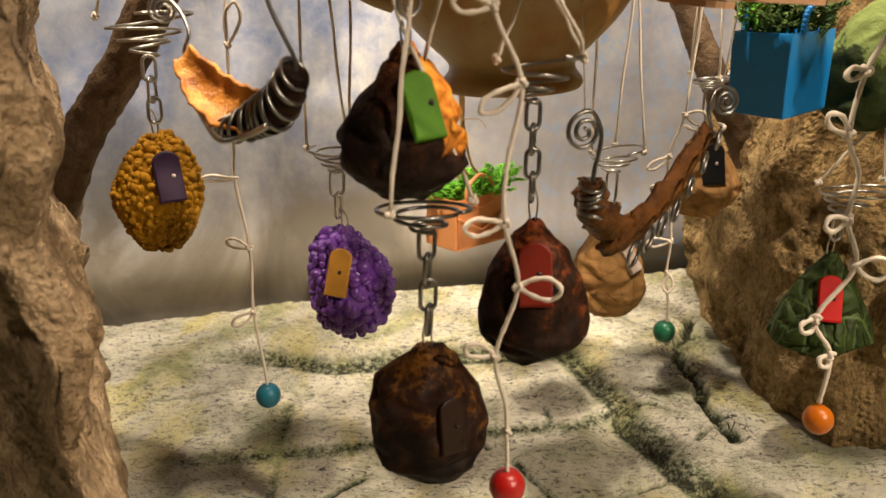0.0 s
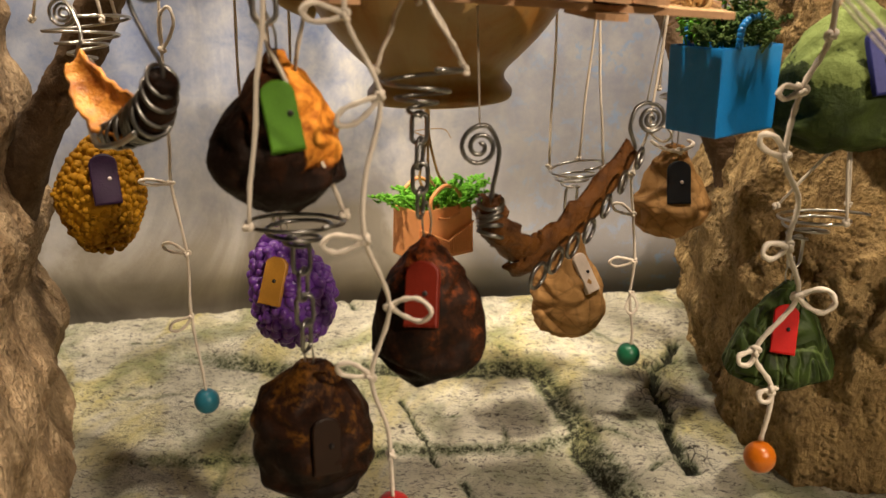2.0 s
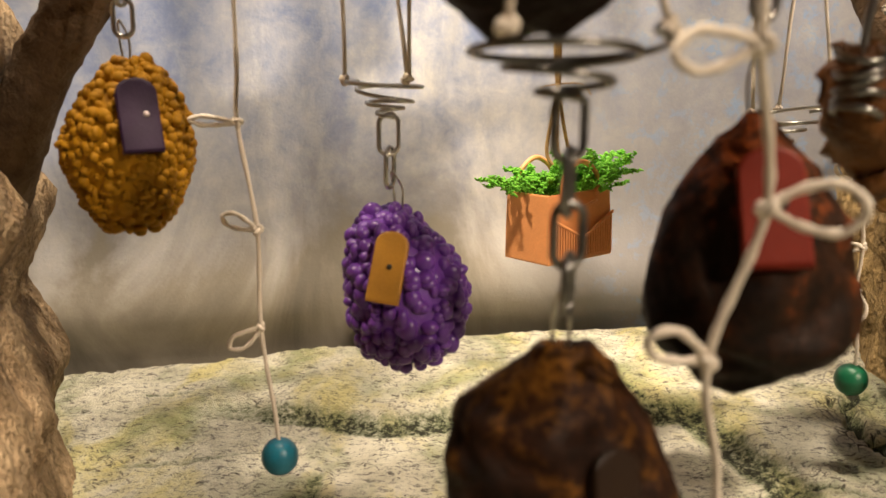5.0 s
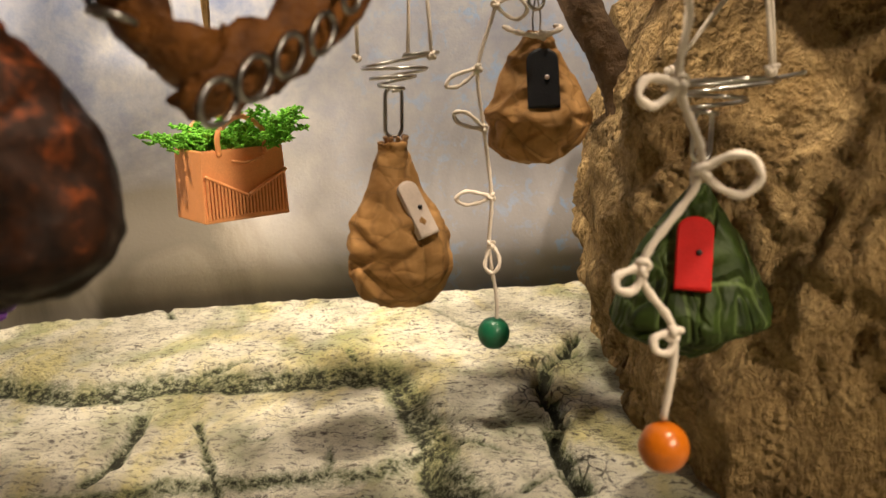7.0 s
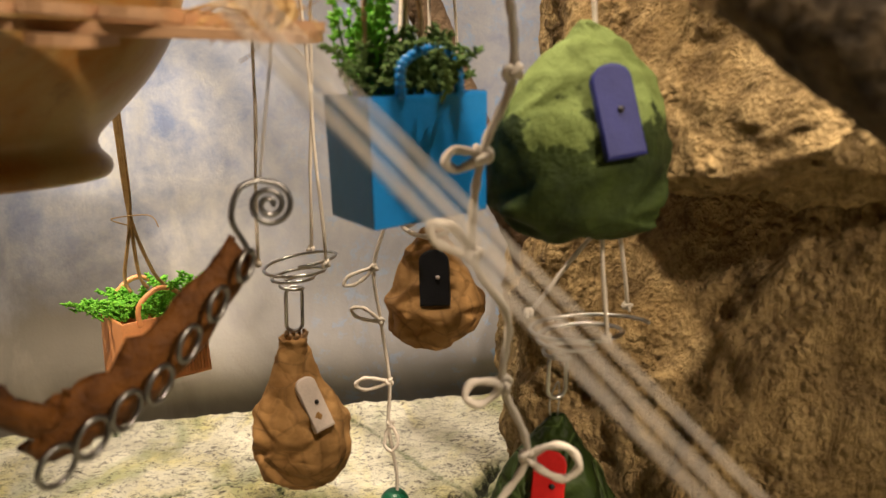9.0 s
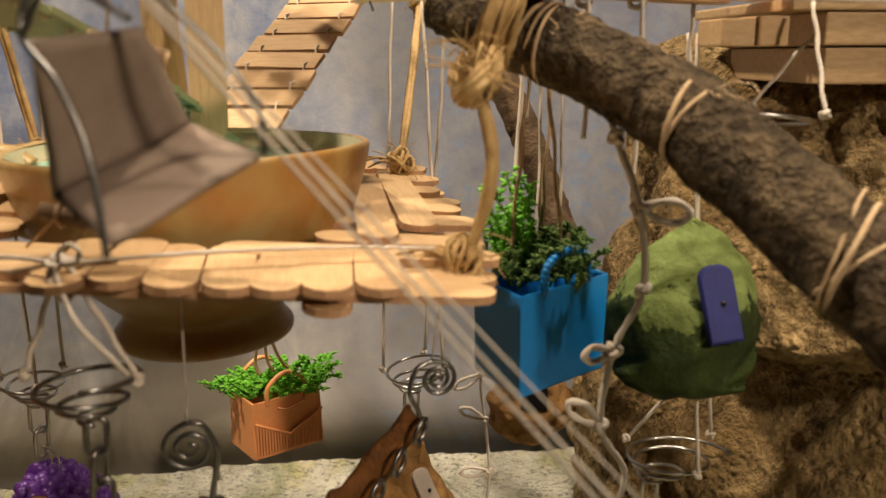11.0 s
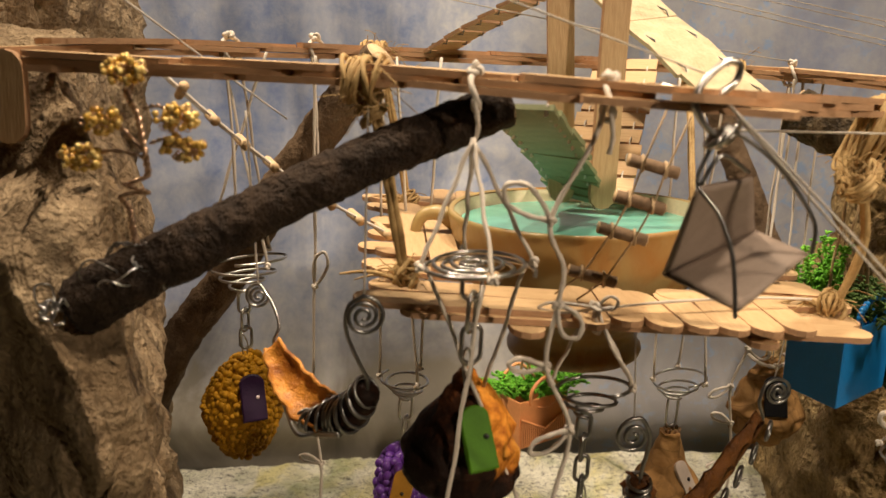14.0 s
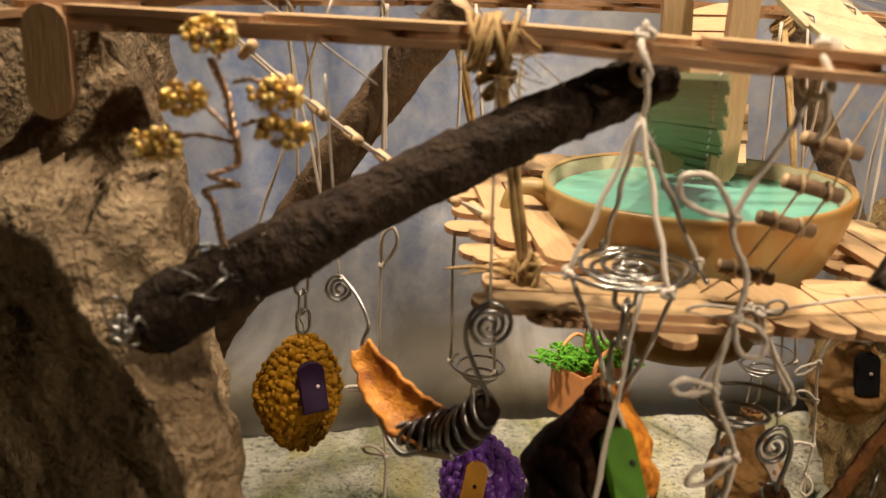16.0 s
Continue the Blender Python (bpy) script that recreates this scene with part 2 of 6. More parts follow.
M["skin_dark"] = material("black_brown_fruit_skin", avocado((0.15, 0.045, 0.012), -0.01), 0.62)
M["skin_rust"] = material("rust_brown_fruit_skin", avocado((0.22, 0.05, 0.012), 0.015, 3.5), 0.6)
M["skin_olive"] = material("olive_brown_fruit_skin", avocado((0.20, 0.082, 0.012), 0.005, 4.0), 0.62)
M["flesh"] = material("orange_dried_peel", two_tone((0.80, 0.34, 0.045), (0.28, 0.075, 0.011), 170, 800, 0.0014, 0.43, 0.62), 0.45)


def split_skin(n):
    """Near-black skin whose one side is bright orange peel with a ragged, browned edge."""
    x, y, h = (n.axis(n.co, i) for i in range(3))
    turn = n.math("ARCTAN2", y, x)
    rag = n.math("MULTIPLY", n.math("SUBTRACT", n.noise(120, 5, 0.65), 0.5), 0.9)
    side = n.math("SUBTRACT", 1.20, n.math("ABSOLUTE", n.math("SUBTRACT", n.math("ADD", turn, rag), 0.25)))
    up = n.math("MULTIPLY", n.math("SUBTRACT", n.math("ADD", h, n.math("MULTIPLY", rag, 0.008)), 0.012), 60.0)
    mask = n.math("MINIMUM", side, up)
    big, fine = n.noise(60, 6, 0.7, None, 0.9), n.noise(500, 5, 0.7)
    fac = n.math("ADD", n.math("ADD", n.math("MULTIPLY", big, 0.7), n.math("MULTIPLY", fine, 0.3)), n.math("MULTIPLY", n.math("SUBTRACT", h, 0.03), 5.0))
    dark = n.ramp(fac, (0.42, (0.012, 0.006, 0.004)), (0.55, (0.05, 0.018, 0.008)), (0.68, (0.20, 0.060, 0.015)))
    peel = n.ramp(n.noise(150, 5, 0.65), (0.35, (0.30, 0.08, 0.012)), (0.50, (0.72, 0.27, 0.035)), (0.65, (0.90, 0.42, 0.07)))
    col = n.mix(n.ramp(mask, (0.0, 0.0), (0.06, 1.0)), dark, n.mix(n.ramp(mask, (0.03, 0.85), (0.22, 0.0)), peel, (0.22, 0.055, 0.01)))
    n.put("Base Color", col)
    n.put("Roughness", n.ramp(fine, (0.35, 0.7), (0.65, 0.42)))
    n.bump(n.math("ADD", fac, n.math("MULTIPLY", n.ramp(mask, (0.0, 0.0), (0.08, 1.0)), 0.5)), 0.002)


M["skin_split"] = material("split_fruit_skin", split_skin)
M["husk"] = material("brown_dried_husk", two_tone((0.23, 0.088, 0.018), (0.045, 0.017, 0.006), 110, 700, 0.0022, 0.38, 0.60), 0.5)


def crumpled(a, b):
    """Kraft paper in overlapping torn sheets: stepped edges, sharp folds, darker along edges and large folds, paler
    along small ones.
    """
    def build(n):
        bent = n.mix(0.022, n.co, n.noise_colour(34))
        sheet = n.axis(n.cells(62, "F1", n.scaled(bent, 1, 1, 1.3, (10, 25, 15)), "Color"), 0)
        edge = n.cells(62, "DISTANCE_TO_EDGE", n.scaled(bent, 1, 1, 1.3, (10, 25, 15)))
        one = n.math("ABSOLUTE", n.math("SUBTRACT", n.noise(27, 2, 0.4, None, 0.6), 0.5))
        two = n.math("ABSOLUTE", n.math("SUBTRACT", n.noise(95, 2, 0.4, n.scaled(n.co, 1, 1, 1.6, (20, 30, 0))), 0.5))
        fine = n.noise(900, 4, 0.6)
        col = n.mix(n.ramp(n.noise(40, 4, 0.6), (0.35, 0.0), (0.65, 1.0)), a, b)
        col = n.mix(n.math("MULTIPLY", sheet, 0.35), col, b)
        col = n.mix(n.ramp(edge, (0.0, 0.5), (0.05, 0.0)), col, tuple(v * 0.4 for v in a))
        col = n.mix(n.ramp(one, (0.0, 0.45), (0.02, 0.0)), col, tuple(v * 0.5 for v in a))
        col = n.mix(n.ramp(two, (0.0, 0.3), (0.03, 0.0)), col, tuple(v * 1.3 for v in b))
        n.put("Base Color", n.mix(0.2, col, n.mix(fine, tuple(v * 0.6 for v in a), tuple(v * 1.3 for v in b))))
        height = n.math("ADD", n.math("MULTIPLY", sheet, 0.5), n.math("ADD", n.ramp(one, (0.0, 0.0), (0.06, 0.4)), n.math("MULTIPLY", two, 0.5)))
        n.bump(n.math("ADD", height, n.math("MULTIPLY", fine, 0.03)), 0.0028)
    return build


M["paper"] = material("brown_kraft_paper", crumpled((0.25, 0.128, 0.042), (0.38, 0.212, 0.078)), 0.75)
M["paper_dark"] = material("dark_kraft_paper", crumpled((0.22, 0.12, 0.05), (0.33, 0.19, 0.09)), 0.8)


def leaf_look(n):
    v = n.cells(46, "DISTANCE_TO_EDGE", n.scaled(n.co, 1, 1, 0.7))
    g = n.noise(110, 5, 0.6)
    col = n.mix(n.ramp(g, (0.3, 0.0), (0.7, 1.0)), (0.008, 0.016, 0.003), (0.03, 0.052, 0.008))
    col = n.mix(n.ramp(v, (0.0, 0.6), (0.03, 0.0)), col, (0.13, 0.19, 0.06))
    rib = n.math("ABSOLUTE", n.math("SUBTRACT", n.noise(60, 2, 0.4, n.scaled(n.co, 2.2, 2.2, 0.6, (0, 35, 0)), 0.2), 0.5))
    col = n.mix(n.ramp(rib, (0.0, 0.55), (0.025, 0.0)), col, (0.10, 0.15, 0.045))
    n.put("Base Color", col)
    n.bump(n.math("ADD", n.math("ADD", v, n.math("MULTIPLY", g, 0.3)), n.ramp(rib, (0.0, 0.0), (0.08, 0.4))), 0.003)


M["leaf"] = material("green_leaf_skin", leaf_look, 0.55)


def cabbage_look(n):
    g = n.noise(80, 6, 0.65, None, 0.4)
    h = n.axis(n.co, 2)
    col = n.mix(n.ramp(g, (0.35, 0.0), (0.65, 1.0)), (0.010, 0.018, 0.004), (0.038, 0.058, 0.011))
    # paler green over the upper part, very dark green below
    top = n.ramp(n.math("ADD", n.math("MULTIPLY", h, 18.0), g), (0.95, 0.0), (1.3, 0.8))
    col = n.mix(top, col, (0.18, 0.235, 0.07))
    n.put("Base Color", col)
    n.bump(n.noise(300, 5, 0.65), 0.0010)


M["cabbage"] = material("mossy_green_papier", cabbage_look, 0.75)


def paint(name, c, rough=0.5, wear=0.25):
    return material(name, two_tone(c, tuple(v * (1 - wear) for v in c), 160, 1400, 0.0002), rough)


M["yellow_grain"] = paint("mustard_popcorn_paint", (0.40, 0.19, 0.004), 0.65, 0.4)
M["purple_grain"] = paint("purple_bead_paint", (0.13, 0.035, 0.30), 0.35, 0.35)
M["door_purple"] = paint("dark_purple_paint", (0.021, 0.006, 0.03))
M["door_yellow"] = paint("ochre_paint", (0.42, 0.20, 0.02))
M["door_green"] = paint("leaf_green_paint", (0.075, 0.21, 0.010), 0.6)
M["door_red"] = paint("red_paint", (0.50, 0.010, 0.008), 0.55)
M["door_rust"] = paint("rust_red_paint", (0.15, 0.013, 0.005))
M["door_dark"] = paint("brown_black_paint", (0.022, 0.009, 0.004))
M["door_white"] = paint("pinkish_white_card", (0.58, 0.48, 0.41), 0.6)
M["door_black"] = paint("slate_black_paint", (0.016, 0.016, 0.019))
M["door_blue"] = paint("ultramarine_paint", (0.022, 0.026, 0.14), 0.5)
M["knob_dark"] = paint("black_bead_paint", (0.015, 0.012, 0.012), 0.4)
M["knob_pale"] = paint("pale_bead_paint", (0.65, 0.55, 0.55), 0.35)
M["bag_blue"] = paint("glossy_blue_vinyl", (0.01, 0.20, 0.56), 0.32, 0.15)
M["bag_orange"] = paint("orange_tan_vinyl", (0.86, 0.36, 0.14), 0.42, 0.12)
M["teal"] = paint("teal_wood_bead", (0.01, 0.16, 0.25), 0.35, 0.2)
M["green_bead"] = paint("green_wood_bead", (0.008, 0.13, 0.06), 0.35, 0.2)
M["red_bead"] = paint("red_wood_bead", (0.36, 0.008, 0.006), 0.35, 0.2)
M["orange_bead"] = paint("orange_wood_bead", (0.52, 0.13, 0.004), 0.3, 0.2)
M["gold"] = material("gold_glass_beads", lambda n: n.put("Base Color", n.mix(n.info.outputs["Random"], (0.70, 0.40, 0.06), (1.0, 0.76, 0.30))), 0.2, 0.4)
M["copper"] = material("twisted_copper_wire", lambda n: n.put("Base Color", (0.56, 0.38, 0.25)), 0.35, 1.0)
M["moss"] = material("dyed_green_moss", two_tone((0.06, 0.30, 0.012), (0.22, 0.58, 0.04), 300, 2000, 0.0002), 0.7)
M["moss_dark"] = material("dark_green_moss", two_tone((0.03, 0.09, 0.012), (0.10, 0.16, 0.03), 300, 2000, 0.0002), 0.8)
M["leather"] = material("grey_brown_leather", two_tone((0.25, 0.19, 0.15), (0.32, 0.245, 0.195), 90, 1500, 0.0003, stretch=(1, 4, 1)), 0.5)
M["twig"] = material("twig_bark", two_tone((0.10, 0.06, 0.035), (0.24, 0.15, 0.08), 400, 2000, 0.0004), 0.8)
M["twig_end"] = material("cut_twig_end", two_tone((0.50, 0.34, 0.18), (0.62, 0.44, 0.26), 500, 2000, 0.0002), 0.7)
M["slide"] = material("sage_green_sticks", two_tone((0.14, 0.155, 0.072), (0.21, 0.225, 0.112), 120, 900, 0.0003), 0.6)
M["balsa"] = material("pale_balsa_slats", two_tone((0.42, 0.33, 0.19), (0.58, 0.48, 0.31), 120, 900, 0.0003), 0.65)
M["plaster"] = material("dark_room_wall", two_tone((0.055, 0.046, 0.04), (0.08, 0.066, 0.056), 3, 60, 0.001), 0.9)
M["table"] = material("dark_table_top", two_tone((0.07, 0.05, 0.035), (0.10, 0.075, 0.05), 8, 120, 0.0005), 0.6)
for key in ("bark", "bark_rough", "bark_grey", "rock_left", "rock_right", "ground", "sky", "skin_split", "skin_rust", "skin_olive", "skin_dark", "paper", "door_purple", "door_blue", "door_black", "door_green", "door_red", "door_rust", "door_dark", "bark_rough", "leather", "husk", "cabbage", "leaf", "yellow_grain"):
    M[key].node_tree.nodes["Principled BSDF"].inputs["Specular IOR Level"].default_value = 0.1 if key.startswith("skin") else 0.2

# ---- shaping helpers (lengths in millimetres) ----
MM = 0.001


def V(*p):
    return Vector(p) * MM


def thing(name, base, label, category, group="", kind=""):
    ob = new(name)
    ob.empty_display_size = 0.005
    ob.location = V(*base)
    bpy.context.view_layer.update()
    return tagged(ob, label, category, group, kind)


def to_mesh(name, bm, mat, smooth=True):
    me = bpy.data.meshes.new(name)
    bm.to_mesh(me)
    bm.free()
    me.materials.append(mat)
    me.polygons.foreach_set("use_smooth", [smooth] * len(me.polygons))
    return me


def origin_of(ob):
    p = Vector()
    while ob:
        p += ob.location
        ob = ob.parent
    return p


def part(name, bm, mat, parent, label="", smooth=True):
    """Link a bmesh, built in world millimetres, as one mesh object under a thing or a part."""
    at = origin_of(parent)
    bmesh.ops.transform(bm, matrix=Matrix.Translation(-at) @ Matrix.Scale(MM, 4), verts=bm.verts)
    ob = new(name, to_mesh(name, bm, mat, smooth))
    ob.parent = parent
    return tagged(ob, label)


def solid(name, bm, mat, label, category="", kind="structure", smooth=True):
    bmesh.ops.transform(bm, matrix=Matrix.Scale(MM, 4), verts=bm.verts)
    ob = new(name, to_mesh(name, bm, mat, smooth))
    return tagged(ob, label, category, "", kind)


def spline(pts, steps=8):
    """A smooth line through the points."""
    P = [Vector(p) for p in pts]
    if len(P) < 3:
        return P
    out = []
    for i in range(len(P) - 1):
        a, b, c, d = P[max(i - 1, 0)], P[i], P[i + 1], P[min(i + 2, len(P) - 1)]
        for k in range(steps):
            t = k / steps
            out.append(0.5 * ((2 * b) + (c - a) * t + (2 * a - 5 * b + 4 * c - d) * t * t + (3 * b - a - 3 * c + d) * t ** 3))
    out.append(P[-1])
    return out


def tube(bm, pts, r, sides=7, twist=0.0, lobes=0, closed=False, taper=None, rough=0.0):
    """Sweep a ring along pts. lobes and twist give a plied cord; taper(u) scales the radius."""
    P = [Vector(p) for p in pts]
    n = len(P)
    up = Vector((0.13, 0.21, 1)).normalized()
    rings, s, frame_n = [], 0.0, None
    for i, p in enumerate(P):
        a = P[(i - 1) % n] if closed or i else P[0]
        b = P[(i + 1) % n] if closed or i < n - 1 else P[-1]
        d = (b - a)
        d = d.normalized() if d.length > 1e-9 else Vector((0, 0, 1))
        if frame_n is None:
            frame_n = d.cross(up)
            if frame_n.length < 1e-3:
                frame_n = d.cross(Vector((1, 0, 0)))
        frame_n = (frame_n - d * frame_n.dot(d)).normalized()
        f2 = d.cross(frame_n)
        if i:
            s += (p - P[i - 1]).length
        ring = []
        for k in range(sides):
            th = 2 * math.pi * k / sides
            rr = r * (taper(i / max(n - 1, 1)) if taper else 1)
            if lobes:
                rr *= 1 + 0.16 * math.cos(lobes * (th + s * twist))
            q = p + (frame_n * math.cos(th) + f2 * math.sin(th)) * rr
            if rough:
                q += noise.noise_vector(q * 0.45) * rough * rr + noise.noise_vector(q * 0.11) * rough * 1.6 * rr
            ring.append(bm.verts.new(q))
        rings.append(ring)
    for i in range(n if closed else n - 1):
        A, B = rings[i], rings[(i + 1) % n]
        for k in range(sides):
            bm.faces.new((A[k], A[(k + 1) % sides], B[(k + 1) % sides], B[k]))
    if not closed:
        bm.faces.new(rings[0][::-1])
        bm.faces.new(rings[-1])
    return bm


def cord(bm, pts, r=0.64, steps=10):
    return tube(bm, spline(pts, steps), r, 8, 0.55 / r, 2)


def loop(bm, a, b, width, r=0.66, lean=(0, 0, 1)):
    """A bow loop of cord that leaves the knot a and reaches out to b."""
    a, b = Vector(a), Vector(b)
    d = b - a
    side = d.cross(Vector((0.1, 1, 0.1))).normalized() * width * 0.5
    out = Vector(lean).normalized() * 0.4
    pts = [a, a + d * 0.35 + side * 0.8 + out, a + d * 0.75 + side + out, a + d, a + d * 0.75 - side - out, a + d * 0.35 - side * 0.7 - out, a]
    return cord(bm, pts, r, 7)


def knot(bm, p, r=0.75, size=1.0):
    """A lumpy overhand knot: a small trefoil of the same cord."""
    p = Vector(p)
    turn = Euler((p.x * 0.7, p.z * 0.9, p.y)).to_matrix()
    pts = []
    for i in range(30):
        t = 2 * math.pi * i / 30
        q = Vector((math.sin(t) + 2 * math.sin(2 * t), math.cos(t) - 2 * math.cos(2 * t), -1.4 * math.sin(3 * t))) * (0.36 * size * r / 0.75)
        pts.append(p + turn @ q)
    tube(bm, pts, r * 0.95, 8, 0.6, 2, closed=True)
    return bm


def link_ring(bm, p, along, across, length, width, r):
    """One chain link: a rounded wire oblong."""
    p, along, across = Vector(p), Vector(along).normalized(), Vector(across)
    across = (across - along * across.dot(along)).normalized()
    pts, h, w = [], length / 2 - width / 2, width / 2
    for i in range(20):
        t = 2 * math.pi * i / 20
        pts.append(p + across * (w * math.cos(t)) + along * (w * math.sin(t) + (h if math.sin(t) > 0 else -h)))
    tube(bm, pts, r, 6, closed=True)
    return bm


def sphere(bm, p, r, seg=16, squash=(1, 1, 1)):
    v = bmesh.ops.create_uvsphere(bm, u_segments=seg, v_segments=max(6, seg * 2 // 3), radius=1)["verts"]
    bmesh.ops.transform(bm, matrix=Matrix.Translation(Vector(p)) @ Matrix.Diagonal((*(Vector(squash) * r), 1)), verts=v)
    return bm


def box(bm, m, sx, sy, sz, bevel=0.0):
    """A box of that size at the pose m (a matrix in millimetres), its edges bevelled."""
    v = bmesh.ops.create_cube(bm, size=1)["verts"]
    bmesh.ops.transform(bm, matrix=m @ Matrix.Diagonal((sx, sy, sz, 1)), verts=v)
    if bevel:
        bmesh.ops.bevel(bm, geom=list({e for q in v for e in q.link_edges}), offset=bevel, segments=2, affect="EDGES", profile=0.6)
    return bm


def at(p, rx=0, ry=0, rz=0):
    return Matrix.Translation(Vector(p)) @ Euler([radians(a) for a in (rx, ry, rz)]).to_matrix().to_4x4()


def basis(p, x, z):
    """A pose at p with its x axis along x and its z axis near z."""
    x = Vector(x).normalized()
    y = Vector(z).cross(x).normalized()
    z = x.cross(y)
    m = Matrix((x, y, z)).transposed().to_4x4()
    m.translation = Vector(p)
    return m


def craft_stick(length, width=9.5, thick=1.7, tip=True):
    """A craft stick along x with round ends, as a bmesh about its middle."""
    bm = bmesh.new()
    h, w = length / 2, width / 2
    out = []
    if tip:
        for sgn in (1, -1):
            for i in range(7):
                a = radians(-90 + 30 * i) if sgn > 0 else radians(90 + 30 * i)
                out.append((sgn * (h - w) + w * math.cos(a), w * math.sin(a)))
    else:
        out = [(h, -w), (h, w), (-h, w), (-h, -w)]
    top = bm.faces.new([bm.verts.new((x, y, thick / 2)) for x, y in out])
    low = [bm.verts.new((x, y, -thick / 2)) for x, y in out]
    bm.faces.new(low[::-1])
    tv = list(top.verts)
    for i in range(len(out)):
        j = (i + 1) % len(out)
        bm.faces.new((tv[j], tv[i], low[i], low[j]))
    return bm


def grid_sheet(nu, nv, f):
    """A sheet of nu x nv cells, placed by f(u, v)."""
    bm = bmesh.new()
    g = [[bm.verts.new(f(i / nu, j / nv)) for i in range(nu + 1)] for j in range(nv + 1)]
    for j in range(nv):
        for i in range(nu):
            bm.faces.new((g[j][i], g[j][i + 1], g[j + 1][i + 1], g[j + 1][i]))
    return bm


def lathe(profile, seg, shape, cap=True):
    """Turn a profile of (radius, height) round z; shape(point, angle, v) bends it."""
    bm = bmesh.new()
    rings = []
    for j, (r, z) in enumerate(profile):
        ring = []
        for i in range(seg):
            a = 2 * math.pi * i / seg
            ring.append(bm.verts.new(shape(Vector((r * math.cos(a), r * math.sin(a), z)), a, j / (len(profile) - 1))))
        rings.append(ring)
    for A, B in zip(rings, rings[1:]):
        for i in range(seg):
            k = (i + 1) % seg
            bm.faces.new((A[i], A[k], B[k], B[i]))
    if cap:
        bm.faces.new(rings[0][::-1])
        bm.faces.new(rings[-1])
    return bm


def smooth_profile(pts, n):
    q = spline([(r, 0, z) for r, z in pts], max(2, n // (len(pts) - 1)))
    return [(max(p.x, 0.05), p.z) for p in q]


def fbm(p, scale, octaves=4):
    return noise.fractal(Vector(p) * scale, 1.0, 2.0, octaves, noise_basis="PERLIN_ORIGINAL")


def place(name, mesh, m, parent):
    """A piece that shares its mesh (in metres), at the pose m given in world millimetres."""
    ob = new(name, mesh)
    w = m.copy()
    w.translation = m.translation * MM - origin_of(parent)
    ob.parent = parent
    ob.matrix_basis = w
    return ob

# ---- the setting ----
# the ground: a raised slab behind a ledge, a lower slab in front of it, a front step, and cracks (x, y)
LEDGE = [(-300, 392), (-98, 394), (-67, 384), (-46, 385), (-29, 394), (16, 393), (60, 396), (67, 375), (75, 350), (79, 329), (88, 305), (98, 278), (116, 240)]
STEP = [(-300, 300), (-120, 306), (-40, 316), (-15, 318), (-4, 324), (34, 326), (60, 330), (80, 340)]
CRACKS = [
    ([(-21, 402), (0, 409), (24, 415)], 2.0, 2.6),
    ([(-7, 368), (7, 335), (17, 313)], 1.8, 3),
    ([(-30, 376), (-26, 353), (-24, 333), (-28, 322)], 5.5, 4),
    ([(17, 353), (30, 354)], 1.6, 2),
    ([(88, 337), (97, 330), (106, 325)], 2.4, 3),
    ([(-180, 348), (-139, 358), (-98, 369), (-75, 372)], 1.5, 1.0),
    ([(-173, 414), (-151, 416)], 1.6, 1.5),
    ([(-80, 350), (-77, 305), (-74, 263), (-78, 220)], 4.5, 1.6),
    ([(-53, 280), (-45, 287), (-37, 294)], 3.0, 3),
    ([(67, 275), (88, 285), (100, 294), (114, 310), (125, 318)], 1.6, 2),
    ([(28, 304), (35, 288), (44, 273)], 3.0, 2.5),
    ([(59, 487), (78, 464), (100, 436), (127, 402)], 3.0, 1.4),
    ([(-60, 492), (-54, 474), (-48, 462)], 4, 3),
    ([(42, 418), (46, 408), (52, 398)], 2.0, 2),
    ([(44, 350), (47, 334), (46, 327)], 1.8, 2),
]
TEAR = [(138, 424), (133, 404), (123, 395), (120, 372), (123, 352), (119, 331), (121, 319), (124, 302)]


def side_of(x, y, line):
    """Signed distance from a line; positive on its left."""
    best, sign = 1e9, 1
    for (ax, ay), (bx, by) in zip(line, line[1:]):
        dx, dy = bx - ax, by - ay
        t = min(1, max(0, ((x - ax) * dx + (y - ay) * dy) / (dx * dx + dy * dy)))
        d = math.hypot(x - ax - t * dx, y - ay - t * dy)
        if d < best:
            best, sign = d, 1 if dx * (y - ay) - dy * (x - ax) > 0 else -1
    return best * sign


def ease(a, b, x):
    t = min(1, max(0, (x - a) / (b - a)))
    return t * t * (3 - 2 * t)


def line_distance(x, y, line):
    best = 1e9
    for (ax, ay), (bx, by) in zip(line, line[1:]):
        dx, dy = bx - ax, by - ay
        t = min(1, max(0, ((x - ax) * dx + (y - ay) * dy) / (dx * dx + dy * dy)))
        best = min(best, math.hypot(x - ax - t * dx, y - ay - t * dy))
    return best


